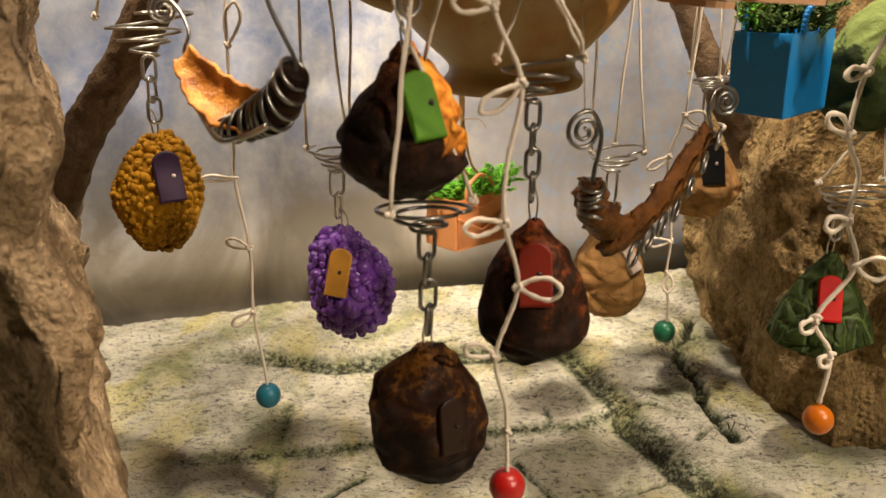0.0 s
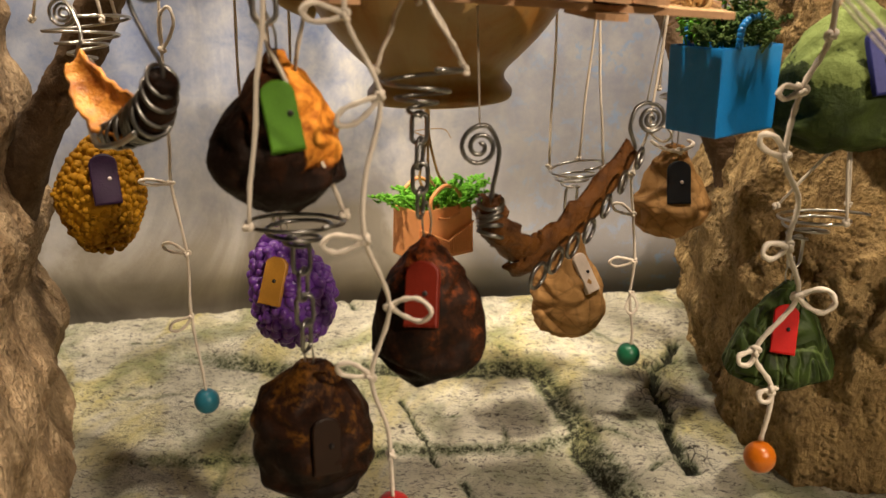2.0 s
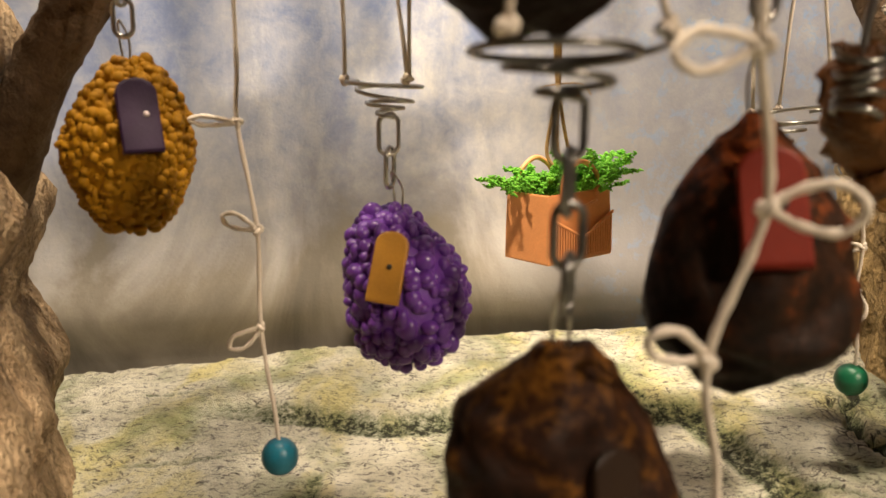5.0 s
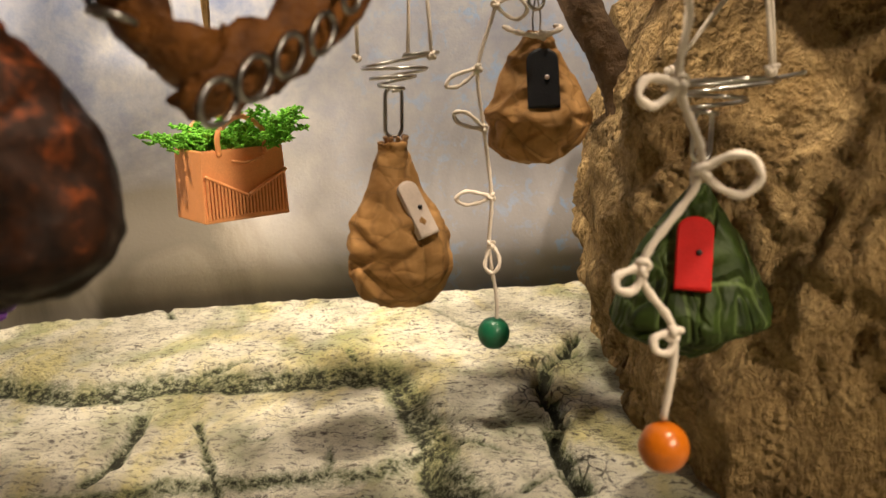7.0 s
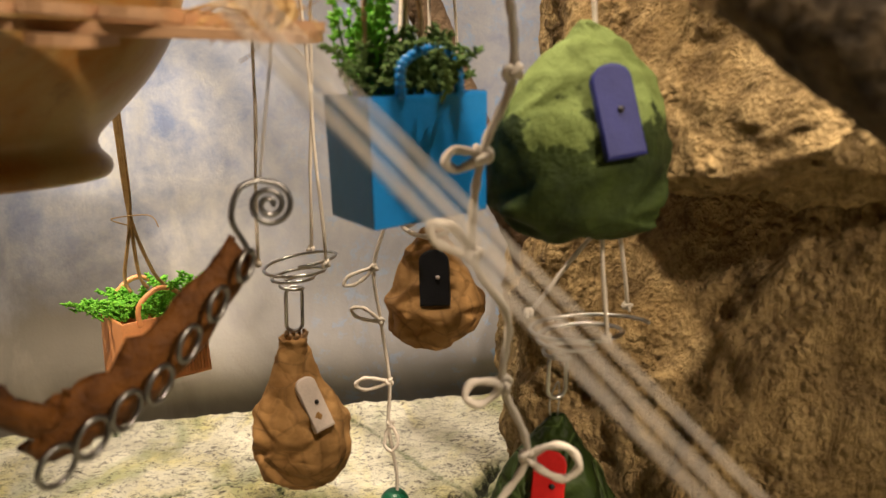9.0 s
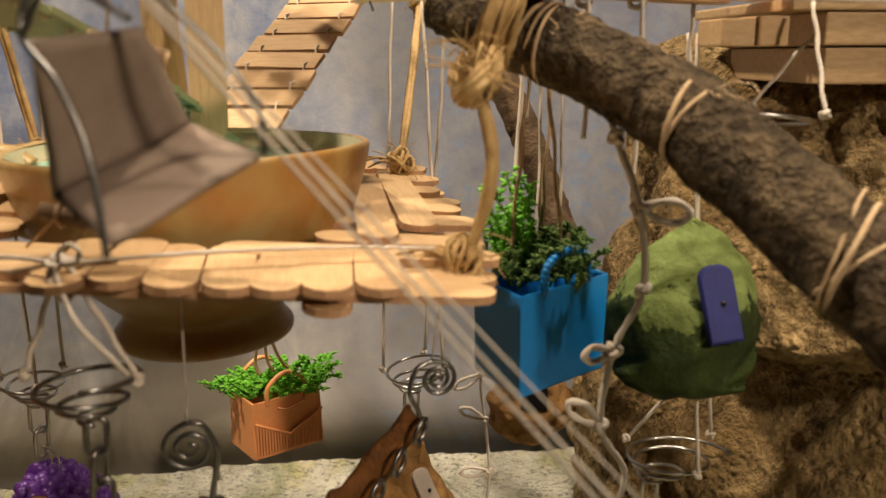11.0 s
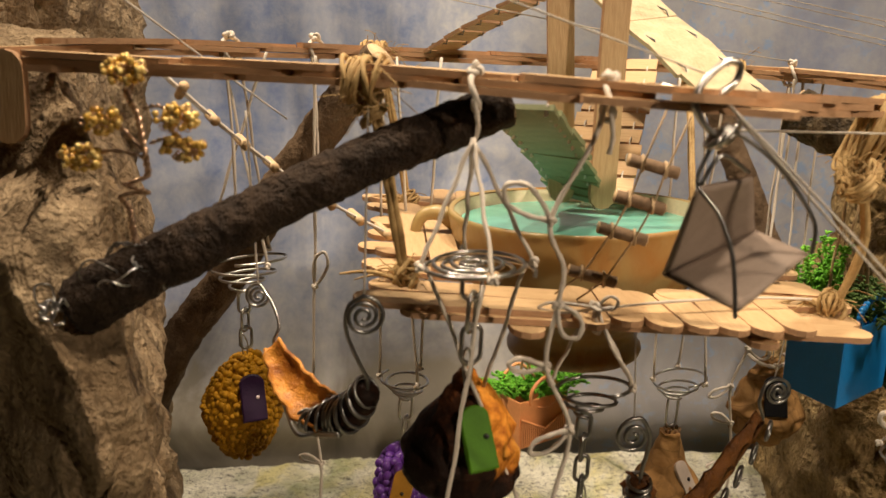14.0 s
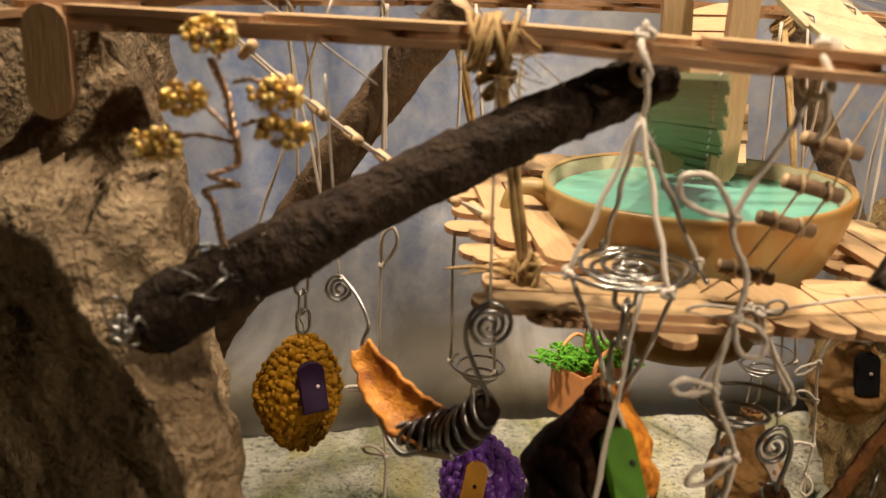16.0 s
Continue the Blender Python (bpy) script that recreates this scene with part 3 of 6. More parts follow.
def ground_height(x, y):
    """Height, dark paint in the joints, and how near the torn edge is."""
    lump = max(0.0, 0.35 - abs(fbm((x * 0.6, y * 1.3, 21), 0.07, 4)))
    rough = -3.2 * max(0.0, lump - 0.22) + 0.8 * fbm((x, y, 7), 0.05, 3) + 0.75 * fbm((x * 0.7, y, 3), 0.16, 3) + 0.45 * fbm((x, y, 1), 0.5, 2)
    wob = 3.0 * fbm((x, y, 11), 0.05, 3)
    d = side_of(x, y, LEDGE) + wob
    keep = ease(-160, -85, x)
    z = -1.5 + 7.0 * ease(-1, 15, d) * keep + 4.0 * ease(350, 420, y) * (1 - keep) + rough
    z += 2.0 * fbm((x, y, 0), 0.012) + 1.2 * ease(20, 90, d)
    joint = (0.25 + 0.5 * keep) * math.exp(-((d - 4) / 5.5) ** 2) + 0.55 * keep * math.exp(-((d + 1) / 2.2) ** 2)
    e = side_of(x, y, STEP) + 0.7 * wob
    if d < 4:
        z -= 4.5 * (1 - ease(-6, 3, e)) * ease(4, 0, d) * (0.4 + 0.6 * keep)
        joint = max(joint, 0.75 * keep * math.exp(-((e + 2) / 3.0) ** 2))
    for line, half, deep in CRACKS:
        if min(p[0] for p in line) - 12 < x < max(p[0] for p in line) + 12 and min(p[1] for p in line) - 12 < y < max(p[1] for p in line) + 12:
            k = max(0.0, 1 - abs(line_distance(x, y, line) + 0.5 * wob) / half)
            k = k * k * (3 - 2 * k)
            z -= deep * k
            joint = max(joint, k * min(1.0, 0.3 + deep / 4))
    hem = y - (484 + (0.20 if x < 0 else 0.16) * x + 2.5 * fbm((x, 0, 9), 0.03, 2))
    if hem > 0:
        z -= min(16.0, hem * 2.2)
        joint = max(joint, min(1.5, hem * 0.3))
    g = line_distance(x, y, TEAR)
    k = abs(g + 3.0 * fbm((x, y, 5), 0.16, 3))
    if k < 4.2:
        z -= 9 * (1 - k / 4.2)
        joint = max(joint, 1.6 * (1 - k / 4.2))
    return z, joint, ease(20, 5, g)


def build_ground():
    bm = bmesh.new()
    layer, torn = bm.verts.layers.float.new("joint"), bm.verts.layers.float.new("torn")
    xs = [-330 + 4.0 * i for i in range(20)] + [-250 + 1.4 * i for i in range(323)] + [205 + 6.0 * i for i in range(46)]
    ys = [-60 + 6.0 * i for i in range(40)] + [181 + 1.4 * i for i in range(245)] + [525 + 8 * i for i in range(9)]
    g = []
    for y in ys:
        row = []
        for x in xs:
            z, k, near = ground_height(x, y)
            v = bm.verts.new((x, y, z))
            v[layer], v[torn] = k, near
            row.append(v)
        g.append(row)
    for a, b in zip(g, g[1:]):
        for i in range(len(xs) - 1):
            bm.faces.new((a[i], a[i + 1], b[i + 1], b[i]))
    return solid("ground", bm, M["ground"], "cream and yellow-green painted foam rock ground with dark joints", "ground")


build_ground()


def cloth(u, v):
    x = -520 + 1150 * u
    z = -14 + 620 * v
    base = 496 + 0.20 * x if x < 0 else 496 + 0.16 * x
    fold = 7 * fbm((x * 0.018, 0, z * 0.004), 1.0, 3) * min(1, v * 3)
    fold += 5 * max(0, fbm((x * 0.05, 4, z * 0.006), 1.0, 2)) * (1 if x < -20 else 0.25) * min(1, v * 4)
    belly = 10 * math.exp(-((z - 26) / 24) ** 2)
    return (x, base + 10 - fold - belly + 30 * v * v, z)


bm = grid_sheet(150, 70, cloth)
back = solid("backdrop", bm, M["sky"], "draped cloth backdrop painted as a pale blue cloudy sky", "backdrop")
mod = back.modifiers.new("thickness", "SOLIDIFY")
mod.thickness, mod.offset = 0.002, 1


def boulder(name, centre, size, mat, label, seed, power=3.0, lump=0.16, cut=None, n=5, rugged=0.0):
    """A rock: a rounded block, lumped at several scales; cut(p) may shape it further."""
    bm = bmesh.new()
    bmesh.ops.create_icosphere(bm, subdivisions=n + 1, radius=1)
    for v in bm.verts:
        d = v.co.normalized()
        k = (abs(d.x) ** power + abs(d.y) ** power + abs(d.z) ** power) ** (-1 / power)
        p = Vector((d.x * size[0], d.y * size[1], d.z * size[2])) * k + Vector(centre)
        if cut:
            p = Vector(cut(p))
        q = p + Vector((seed * 37.0, seed * 11.0, 0))
        s = min(size)
        p += d * s * lump * (0.9 * fbm(q, 0.016, 3) + 0.5 * fbm(q, 0.045, 4) + 0.22 * fbm(q, 0.15, 4))
        p += d * 2.0 * max(0, 0.25 - abs(fbm(q, 0.03, 2))) * -4
        if rugged:
            p += d * rugged * (0.5 - 1.6 * abs(fbm(q, 0.07, 4))) * ease(-0.15, 0.25, fbm(q, 0.02, 2))
        v.co = p
    ob = solid(name, bm, mat, label, "rock", "thing")
    return ob


# left pillar: a prow towards the branch; its right face and its front both run back from it
def shaved(p, planes):
    """Push p back behind every plane (point, outward normal)."""
    for _ in range(4):
        for c, n in planes:
            n = Vector(n).normalized()
            out = (p - Vector(c)).dot(n)
            if out > 0:
                p = p - n * out
    return p


def left_cut(p):
    lean = 0.26 * max(0, p.z - 186)
    knob = 4.5 * math.cos(2 * math.pi * (p.z - 75 + 0.08 * p.y) / 52) * ease(200, 175, p.z)
    back = 30 * ease(216, 233, p.z)
    if p.z > 228:
        return shaved(p, [((-134, 207, 236), (-0.15, -0.80, 0.52)), ((-92 - lean, 180, 150), (0.905, 0.425, 0.0)), ((-102 - lean, 180, 150), (0.78, -0.62, 0.06))])
    return shaved(p, [((-104 - lean, 168 + back + 0.4 * max(0, p.z - 231), 150), (-0.50, -0.866, -0.05)),
                      ((-92 - lean + knob, 180, 150), (0.905, 0.425, 0.0)),
                      ((-102 - lean + knob + 16 * ease(202, 184, p.z), 174 + 0.5 * back, 150), (0.78, -0.62, 0.06))])


boulder("rock_pillar", (-215, 245, 122), (150, 125, 144), M["rock_left"], "tall pitted tan rock pillar carrying the branch and walkway post", 1, 5.0, 0.055, left_cut, 6)
boulder("rounded_rock", (-278, 325, 262), (98, 92, 80), M["rock_left"], "rounded tan rock on top of the pillar behind the walkway", 4, 3.2, 0.12, None, 5)


def right_cut(p):
    x = p.x + max(0, (p.z - 95)) * 0.20
    x += max(0, 330 - p.y) * 0.28
    p = Vector((x, p.y, p.z))
    return shaved(p, [((180, 290, 60), (-0.05, -0.99, -0.04)), ((126, 340, 48), (-0.95, -0.06, 0.27)), ((125, 340, 40), (-0.92, -0.08, -0.38)), ((150, 324, 74), (-0.64, -0.70, 0.32))])


boulder("rock_slab", (282, 375, 70), (138, 170, 120), M["rock_right"], "large rough sandy brown rock beside the ground", 2, 3.6, 0.055, right_cut, 6, 6.0)


def block_cut(p):
    return shaved(p, [((168, 330, 205), (-0.60, -0.58, 0.55)), ((205, 291, 214), (0.05, -0.74, 0.67))])


boulder("rock_block", (248, 355, 196), (92, 100, 50), M["rock_right"], "squared brown rock block under the small wooden house", 3, 4.0, 0.09, block_cut, 6, 4.0)

# plain room round the display
bm = bmesh.new()
box(bm, at((0, 200, -45)), 2400, 1600, 60, 4)
solid("table", bm, M["table"], "dark table top under the display", "table", "structure", False)
for nm, p, s in (("wall_north", (0, 1150, 400), (2500, 60, 2400)), ("wall_south", (0, -1150, 400), (2500, 60, 2400)),
                 ("wall_east", (1280, 0, 400), (60, 2360, 2400)), ("wall_west", (-1280, 0, 400), (60, 2360, 2400)),
                 ("ceiling", (0, 0, 1630), (2620, 2360, 60)), ("floor", (0, 0, -830), (2620, 2360, 60))):
    bm = bmesh.new()
    box(bm, at(p), *s)
    solid(nm, bm, M["plaster"], "plain dark gallery room " + nm.split("_")[0], nm.split("_")[0], "structure", False)


# branches
def branch(name, pts, r0, r1, mat, label, rough=0.055):
    t = thing(name, pts[0], label, "branch")
    bm = bmesh.new()
    tube(bm, spline(pts, 22), r0, 40, taper=lambda u: 1 + (r1 / r0 - 1) * u + 0.015 * math.sin(u * 19), rough=rough)
    for v in bm.verts:
        v.co += v.normal * 0.0 + noise.noise_vector(v.co * 0.9) * 0.45 + noise.noise_vector(v.co * 0.35) * 0.6
    part("stem", bm, mat, t)
    a, b = Vector(pts[-2]), Vector(pts[-1])
    d = (b - a).normalized()
    bm = bmesh.new()
    tube(bm, [b - d * 1.0, b + d * 0.4], r1 * 0.93, 18, rough=0.05)
    part("cut_end", bm, M["twig_end"], t, "pale sawn end")
    r2 = random.Random(int(r0 * 10))
    for k in range(4):
        i = 1 + k % (len(pts) - 2)
        p = Vector(pts[i]).lerp(Vector(pts[i + 1]), r2.uniform(0.1, 0.9))
        out = Vector((r2.uniform(-1, 1), r2.uniform(-1, 0), r2.uniform(-1, 1))).normalized()
        bm = bmesh.new()
        tube(bm, [p + out * r1 * 0.6, p + out * r1 * 1.0, p + out * r1 * 1.22], r1 * 0.36, 9, rough=0.15, taper=lambda u: 1.2 - 0.6 * u)
        part("branch_knot", bm, mat, t)
    return t


branch("branch", [(-104, 178, 201), (-95, 178, 206.5), (-78, 182, 215.5), (-62, 187, 224), (-33, 194.5, 238), (-8, 200.5, 248), (-1, 202.5, 250.5)], 7.6, 5.3, M["bark"], "thick dark bark branch jutting from the rock pillar")
branch("branch", [(-178, 330, 85), (-150, 320, 134), (-120, 312, 172), (-92, 300, 212), (-66, 296, 245), (-50, 292, 262)], 8.8, 7.0, M["bark_grey"], "grey-brown branch leaning behind the hanging pods")
branch("branch", [(200, 184, 164), (172, 202, 191), (146, 226, 215.5), (133, 238, 226), (114, 251, 236), (96, 263, 243), (88, 268, 247)], 10.4, 7.4, M["bark_rough"], "thick dark bark branch leaning in over the brown rock")
branch("branch", [(158, 400, 88), (150, 404, 118), (135, 412, 150), (120, 424, 190), (104, 432, 228), (94, 436, 262)], 7.4, 6.8, M["bark_grey"], "slim grey-brown branch rising behind the blue bag")


# twine wound round the branches
def winding(p, d, r, turns, label, seed):
    t = thing("twine_winding", p, label, "twine", "branch windings")
    r2 = random.Random(seed)
    d = Vector(d).normalized()
    x = d.cross(Vector((0.2, 0.3, 1))).normalized()
    y = d.cross(x)
    for k in range(turns):
        a0, slant = r2.uniform(0, 6), r2.uniform(-0.5, 0.5)
        bm = bmesh.new()
        pts = []
        for i in range(30):
            a = 2 * math.pi * i / 30
            rr = r * (1.0 + 0.05 * math.sin(2 * a + a0))
            pts.append(Vector(p) + d * (2.2 * (k - turns / 2) + slant * r * math.sin(a)) + (x * math.cos(a) + y * math.sin(a)) * rr)
        tube(bm, pts, r2.uniform(0.35, 0.6), 6, 0.9, 2, closed=True)
        part("turn", bm, M["jute"], t)
    for k in range(5):
        bm = bmesh.new()
        a = r2.uniform(3.4, 6.0)
        q = Vector(p) + (x * math.cos(a) + y * math.sin(a)) * r
        e = [q]
        for i in range(4):
            e.append(e[-1] + Vector((r2.uniform(-3, 3), r2.uniform(-2.5, 0.5), r2.uniform(-3, 2))))
        tube(bm, spline(e, 5), 0.16, 4)
        part("loose_fibre", bm, M["jute"], t)


winding((140, 232, 220.5), (0.66, -0.6, -0.55), 9.1, 2, "thin jute twine wound round the dark branch", 1)
winding((164, 209, 199), (0.66, -0.55, -0.6), 10.0, 3, "thin jute twine wound round the dark branch", 2)
winding((112, 252, 237), (0.7, -0.5, -0.45), 8.2, 3, "thin jute twine wound round the dark branch", 3)

# ---- hanging pods ----
def door(parent, centre, normal, width, height, mat, knob_mat, tilt=0.0, knob_side=1, label="", arch=True, lift=0.5):
    """An arched board door with a bead knob, laid against the pod's side."""
    body = [o for o in parent.children if o.name.startswith(("body", "core"))][0]
    bpy.context.view_layer.update()
    base, nrm, c = origin_of(parent), Vector(normal).normalized(), Vector(centre)
    x = Vector((0, 0, 1)).cross(nrm).normalized()
    rot = Matrix.Rotation(radians(tilt), 3, nrm)
    up = rot @ nrm.cross(x)
    x = rot @ x

    def onto(p):
        hit, q, _, _ = body.ray_cast((p + nrm * 30) * MM - base, -nrm)
        return (q + base) / MM if hit else p

    low, top, lef, rig, mid = (onto(c + d) for d in (-up * height * 0.42, up * height * 0.42, -x * width * 0.4, x * width * 0.4, Vector()))
    up = (top - low).normalized()
    nrm = (rig - lef).cross(up).normalized()
    x = up.cross(nrm)
    c = max((mid, (low + top) / 2, (lef + rig) / 2), key=lambda p: p.dot(nrm)) + nrm * lift
    bm = bmesh.new()
    w, h = width / 2, height / 2
    out = [(-w, -h), (w, -h)]
    if arch:
        out += [(w * math.cos(radians(a)), h - w * 0.8 + w * 0.8 * math.sin(radians(a))) for a in range(0, 181, 20)]
    else:
        out += [(w, h), (-w, h)]
    rings = []
    for d, k in ((-1.8, 1.0), (0.35, 1.0), (0.6, 0.93)):
        rings.append([bm.verts.new(c + x * (a * k) + up * (b * k) + nrm * d) for a, b in out])
    n = len(out)
    for A, B in zip(rings, rings[1:]):
        for i in range(n):
            bm.faces.new((A[i], A[(i + 1) % n], B[(i + 1) % n], B[i]))
    bm.faces.new(rings[0][::-1])
    bm.faces.new(rings[-1])
    leaf = part("door", bm, mat, parent, label, False)
    bm = bmesh.new()
    sphere(bm, c + x * (w * 0.55 * knob_side) + nrm * 0.7, 0.75, 10)
    part("door_knob", bm, knob_mat, leaf)
    return leaf


def hang_wire(parent, top, bottom, mat=None):
    """The thin eye of wire between the chain and the pod."""
    bm = bmesh.new()
    a, b = Vector(top), Vector(bottom)
    tube(bm, spline([b + Vector((-0.6, 0, -2)), b + Vector((-1.2, 0, (a.z - b.z) * 0.5)), a + Vector((0, 0, 0.5)), b + Vector((1.2, 0, (a.z - b.z) * 0.5)), b + Vector((0.6, 0, -2))], 6), 0.3, 6)
    part("hanging_wire", bm, mat or M["wire"], parent)


def folded_pod(name, label, centre, bottom, outline, depth, mat, seed, segs=9, jitter=0.05, soft=1, fine=0.25, ragged=0.0):
    """A pod of flat sheets folded round a frame: rings of uneven corners, flat facets between them, softened folds.
    outline: (height over the bottom, reach to the left, reach to the right)."""
    t = thing(name, (centre[0], centre[1], bottom), label, "pod", "hanging pods")
    r2 = random.Random(seed)
    bm = bmesh.new()
    rings = []
    for k, (h, lef, rig) in enumerate(outline):
        ring = []
        for i in range(segs):
            a = 2 * math.pi * (i + 0.5 * (k % 2) + r2.uniform(-0.22, 0.22)) / segs + seed
            c, sn = math.cos(a), math.sin(a)
            w, mid = (rig + lef) / 2, (rig - lef) / 2
            g = 1.05 + r2.uniform(-jitter, jitter)
            edge = 0 < k < len(outline) - 1
            ring.append(bm.verts.new((centre[0] + mid + w * c * g, centre[1] + w * depth * sn * g, bottom + h + (r2.uniform(-1, 1) * jitter * 14 if edge else r2.uniform(-1, 1) * ragged))))
        rings.append(ring)
    for A, B in zip(rings, rings[1:]):
        for i in range(segs):
            q = (i + 1) % segs
            if r2.random() < 0.5:
                bm.faces.new((A[i], A[q], B[q]))
                bm.faces.new((A[i], B[q], B[i]))
            else:
                bm.faces.new((A[i], A[q], B[i]))
                bm.faces.new((A[q], B[q], B[i]))
    for ring, flip, z in ((rings[0], True, 0.6), (rings[-1], False, -0.8)):
        m = sum((v.co for v in ring), Vector()) / segs
        top = bm.verts.new(m + Vector((0, 0, z)))
        for i in range(segs):
            q = (i + 1) % segs
            bm.faces.new((ring[q], ring[i], top) if flip else (ring[i], ring[q], top))
    bmesh.ops.subdivide_edges(bm, edges=bm.edges[:], cuts=5, use_grid_fill=True)
    for _ in range(soft):
        bmesh.ops.smooth_vert(bm, verts=bm.verts[:], factor=0.5, use_axis_x=True, use_axis_y=True, use_axis_z=True)
    bm.normal_update()
    for v in bm.verts:
        q = v.co + Vector((seed * 17.0, 0, 0))
        ridge = max(0.0, 0.10 - abs(noise.noise(q * 0.13))) * 6
        v.co += v.normal * (fine * (1.4 * fbm(q, 0.12, 3) + 0.5 * fbm(q, 0.5, 2)) + fine * ridge * 0.7)
    part("body", bm, mat, t)
    return t


big = folded_pod("fruit_skin_pod", "black-brown dried fruit skin pod with a green door and orange side", (-10, 197), 143,
                 [(0, 5, 4), (4.3, 10.5, 11.5), (8.5, 15.8, 16), (15.5, 16.8, 16), (21, 14.8, 14.5), (28, 10, 12), (33.6, 5, 7), (36, 3.2, 4), (39, 1.8, 2.4)], 0.95, M["skin_split"], 1, 8, 0.05, 2, 0.4, 0.8)
door(big, (-2.8, 181.0, 169.5), (0.45, -0.75, 0.28), 7.6, 16.5, M["door_green"], M["knob_dark"], 1, 0.9, "bright green painted door", lift=1.6)
hang_wire(big, (-9, 190, 190), (-9, 193, 181))

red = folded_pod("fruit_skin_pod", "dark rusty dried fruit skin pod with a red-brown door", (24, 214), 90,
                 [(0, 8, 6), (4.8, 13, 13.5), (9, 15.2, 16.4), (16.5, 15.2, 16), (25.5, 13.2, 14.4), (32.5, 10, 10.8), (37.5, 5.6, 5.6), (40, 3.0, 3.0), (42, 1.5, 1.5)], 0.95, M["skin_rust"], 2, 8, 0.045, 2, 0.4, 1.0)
door(red, (23.6, 199.6, 120.5), (-0.03, -0.9, 0.36), 9.0, 17.5, M["door_rust"], M["knob_dark"], 0, 0.45, "rust-red painted door")
hang_wire(red, (24, 213, 141), (24, 214, 132))

low = folded_pod("fruit_skin_pod", "squat olive-brown dried fruit skin pod hanging lowest", (-6, 198), 62.5,
                 [(0, 8, 10.5), (3, 12.5, 13), (6, 16.2, 14.5), (9.5, 15.2, 16.8), (16, 16.8, 17), (23, 17, 15), (28.5, 15.6, 12.2), (34, 9, 8.2), (37.5, 4.2, 5), (38.5, 3.2, 4)], 0.9, M["skin_olive"], 3, 8, 0.05, 2, 0.45, 0.8)
door(low, (1.0, 181.6, 84), (0.18, -0.95, 0.15), 7.5, 15, M["door_dark"], M["knob_dark"], 0, 0.5, "dark brown door", lift=0.2)
hang_wire(low, (-6, 196, 109), (-6, 197, 100))


def grain_pod(name, label, centre, top, bottom, width, mat, seed, profile, size=2.0, count=420, lean=(0, 0)):
    """A pod stuck all over with small round grains."""
    t = thing(name, (centre[0], centre[1], bottom), label, "pod", "hanging pods")
    h, w = top - bottom, width / 2
    prof = smooth_profile([(r * w * 0.92, bottom + h * z) for r, z in profile], 40)
    def off(z):
        f = (z - bottom) / h
        return lean[0] + lean[1] * ease(0.45, 1.0, f)

    bm = lathe(prof, 32, lambda p, a, v: p + Vector((centre[0] + off(p.z), centre[1], 0)))
    part("core", bm, mat, t)
    rnd = random.Random(seed)
    ico = bmesh.new()
    bmesh.ops.create_icosphere(ico, subdivisions=2, radius=1)
    iv = np.array([v.co[:] for v in ico.verts])
    it = np.array([[v.index for v in f.verts] for f in ico.faces])
    bmesh.ops.transform(ico, matrix=Matrix.Scale(MM, 4), verts=ico.verts)
    grain = to_mesh("grain", ico, mat)
    vs, fs, n, single = [], [], 0, 0
    for k in range(count):
        f = (k + 0.5) / count
        z = bottom + h * (0.02 + 0.96 * f)
        r = np.interp(z, [q[1] for q in prof], [q[0] for q in prof])
        a = k * 2.39996 + rnd.uniform(-0.25, 0.25)
        s = size * rnd.uniform(0.72, 1.2)
        c = np.array([centre[0] + off(z) + r * math.cos(a), centre[1] + r * math.sin(a), z + rnd.uniform(-1, 1)])
        sq = np.array([rnd.uniform(0.68, 1.22) for _ in range(3)])
        if math.sin(a) < 0.15 and single < 300:
            single += 1
            ob = place("grain", grain, Matrix.Translation(Vector(c)) @ Matrix.Diagonal((*(sq * s), 1)), t)
            continue
        vs.append(iv * s * sq + c)
        fs.append(it + n)
        n += len(iv)
    me = bpy.data.meshes.new("rear_grain")
    base = np.array([centre[0], centre[1], bottom])
    me.from_pydata(((np.concatenate(vs) - base) * MM).tolist(), [], np.concatenate(fs).tolist())
    me.materials.append(mat)
    me.polygons.foreach_set("use_smooth", [True] * len(me.polygons))
    g = new("rear_grain", me)
    g.parent = t
    tagged(g, "", "", "", "stuff")
    return t


EGG = [(0.10, 0.0), (0.50, 0.03), (0.80, 0.14), (0.97, 0.34), (1.0, 0.50), (0.88, 0.70), (0.58, 0.88), (0.30, 0.96), (0.08, 1.0)]
DIAMOND = [(0.10, 0.0), (0.42, 0.03), (0.72, 0.16), (0.98, 0.40), (0.99, 0.56), (0.76, 0.76), (0.46, 0.91), (0.26, 0.97), (0.10, 1.0)]
yellow = grain_pod("grain_pod", "mustard yellow pod of popcorn-like grains with a purple door", (-107, 293), 144, 100.5, 33.5, M["yellow_grain"], 5, DIAMOND, 1.5, 820, (-2.6, 3.4))
door(yellow, (-98.6, 277.0, 131.5), (0.42, -0.86, 0.25), 9.5, 18.5, M["door_purple"], M["knob_pale"], 2, 0.6, "dark purple door", lift=1.7)
hang_wire(yellow, (-107, 290, 153), (-107, 292, 144))
purple = grain_pod("grain_pod", "purple pod of round glossy grains with an ochre door", (-37.8, 299), 103.5, 61.5, 33, M["purple_grain"], 8, EGG, 2.2, 430, (-0.8, -4.6))
door(purple, (-43.5, 281.6, 91.2), (-0.42, -0.9, 0.12), 8.4, 18.5, M["door_yellow"], M["knob_dark"], 0, 0.25, "ochre yellow door", lift=2.0)
hang_wire(purple, (-41, 293, 114), (-40, 297, 104))


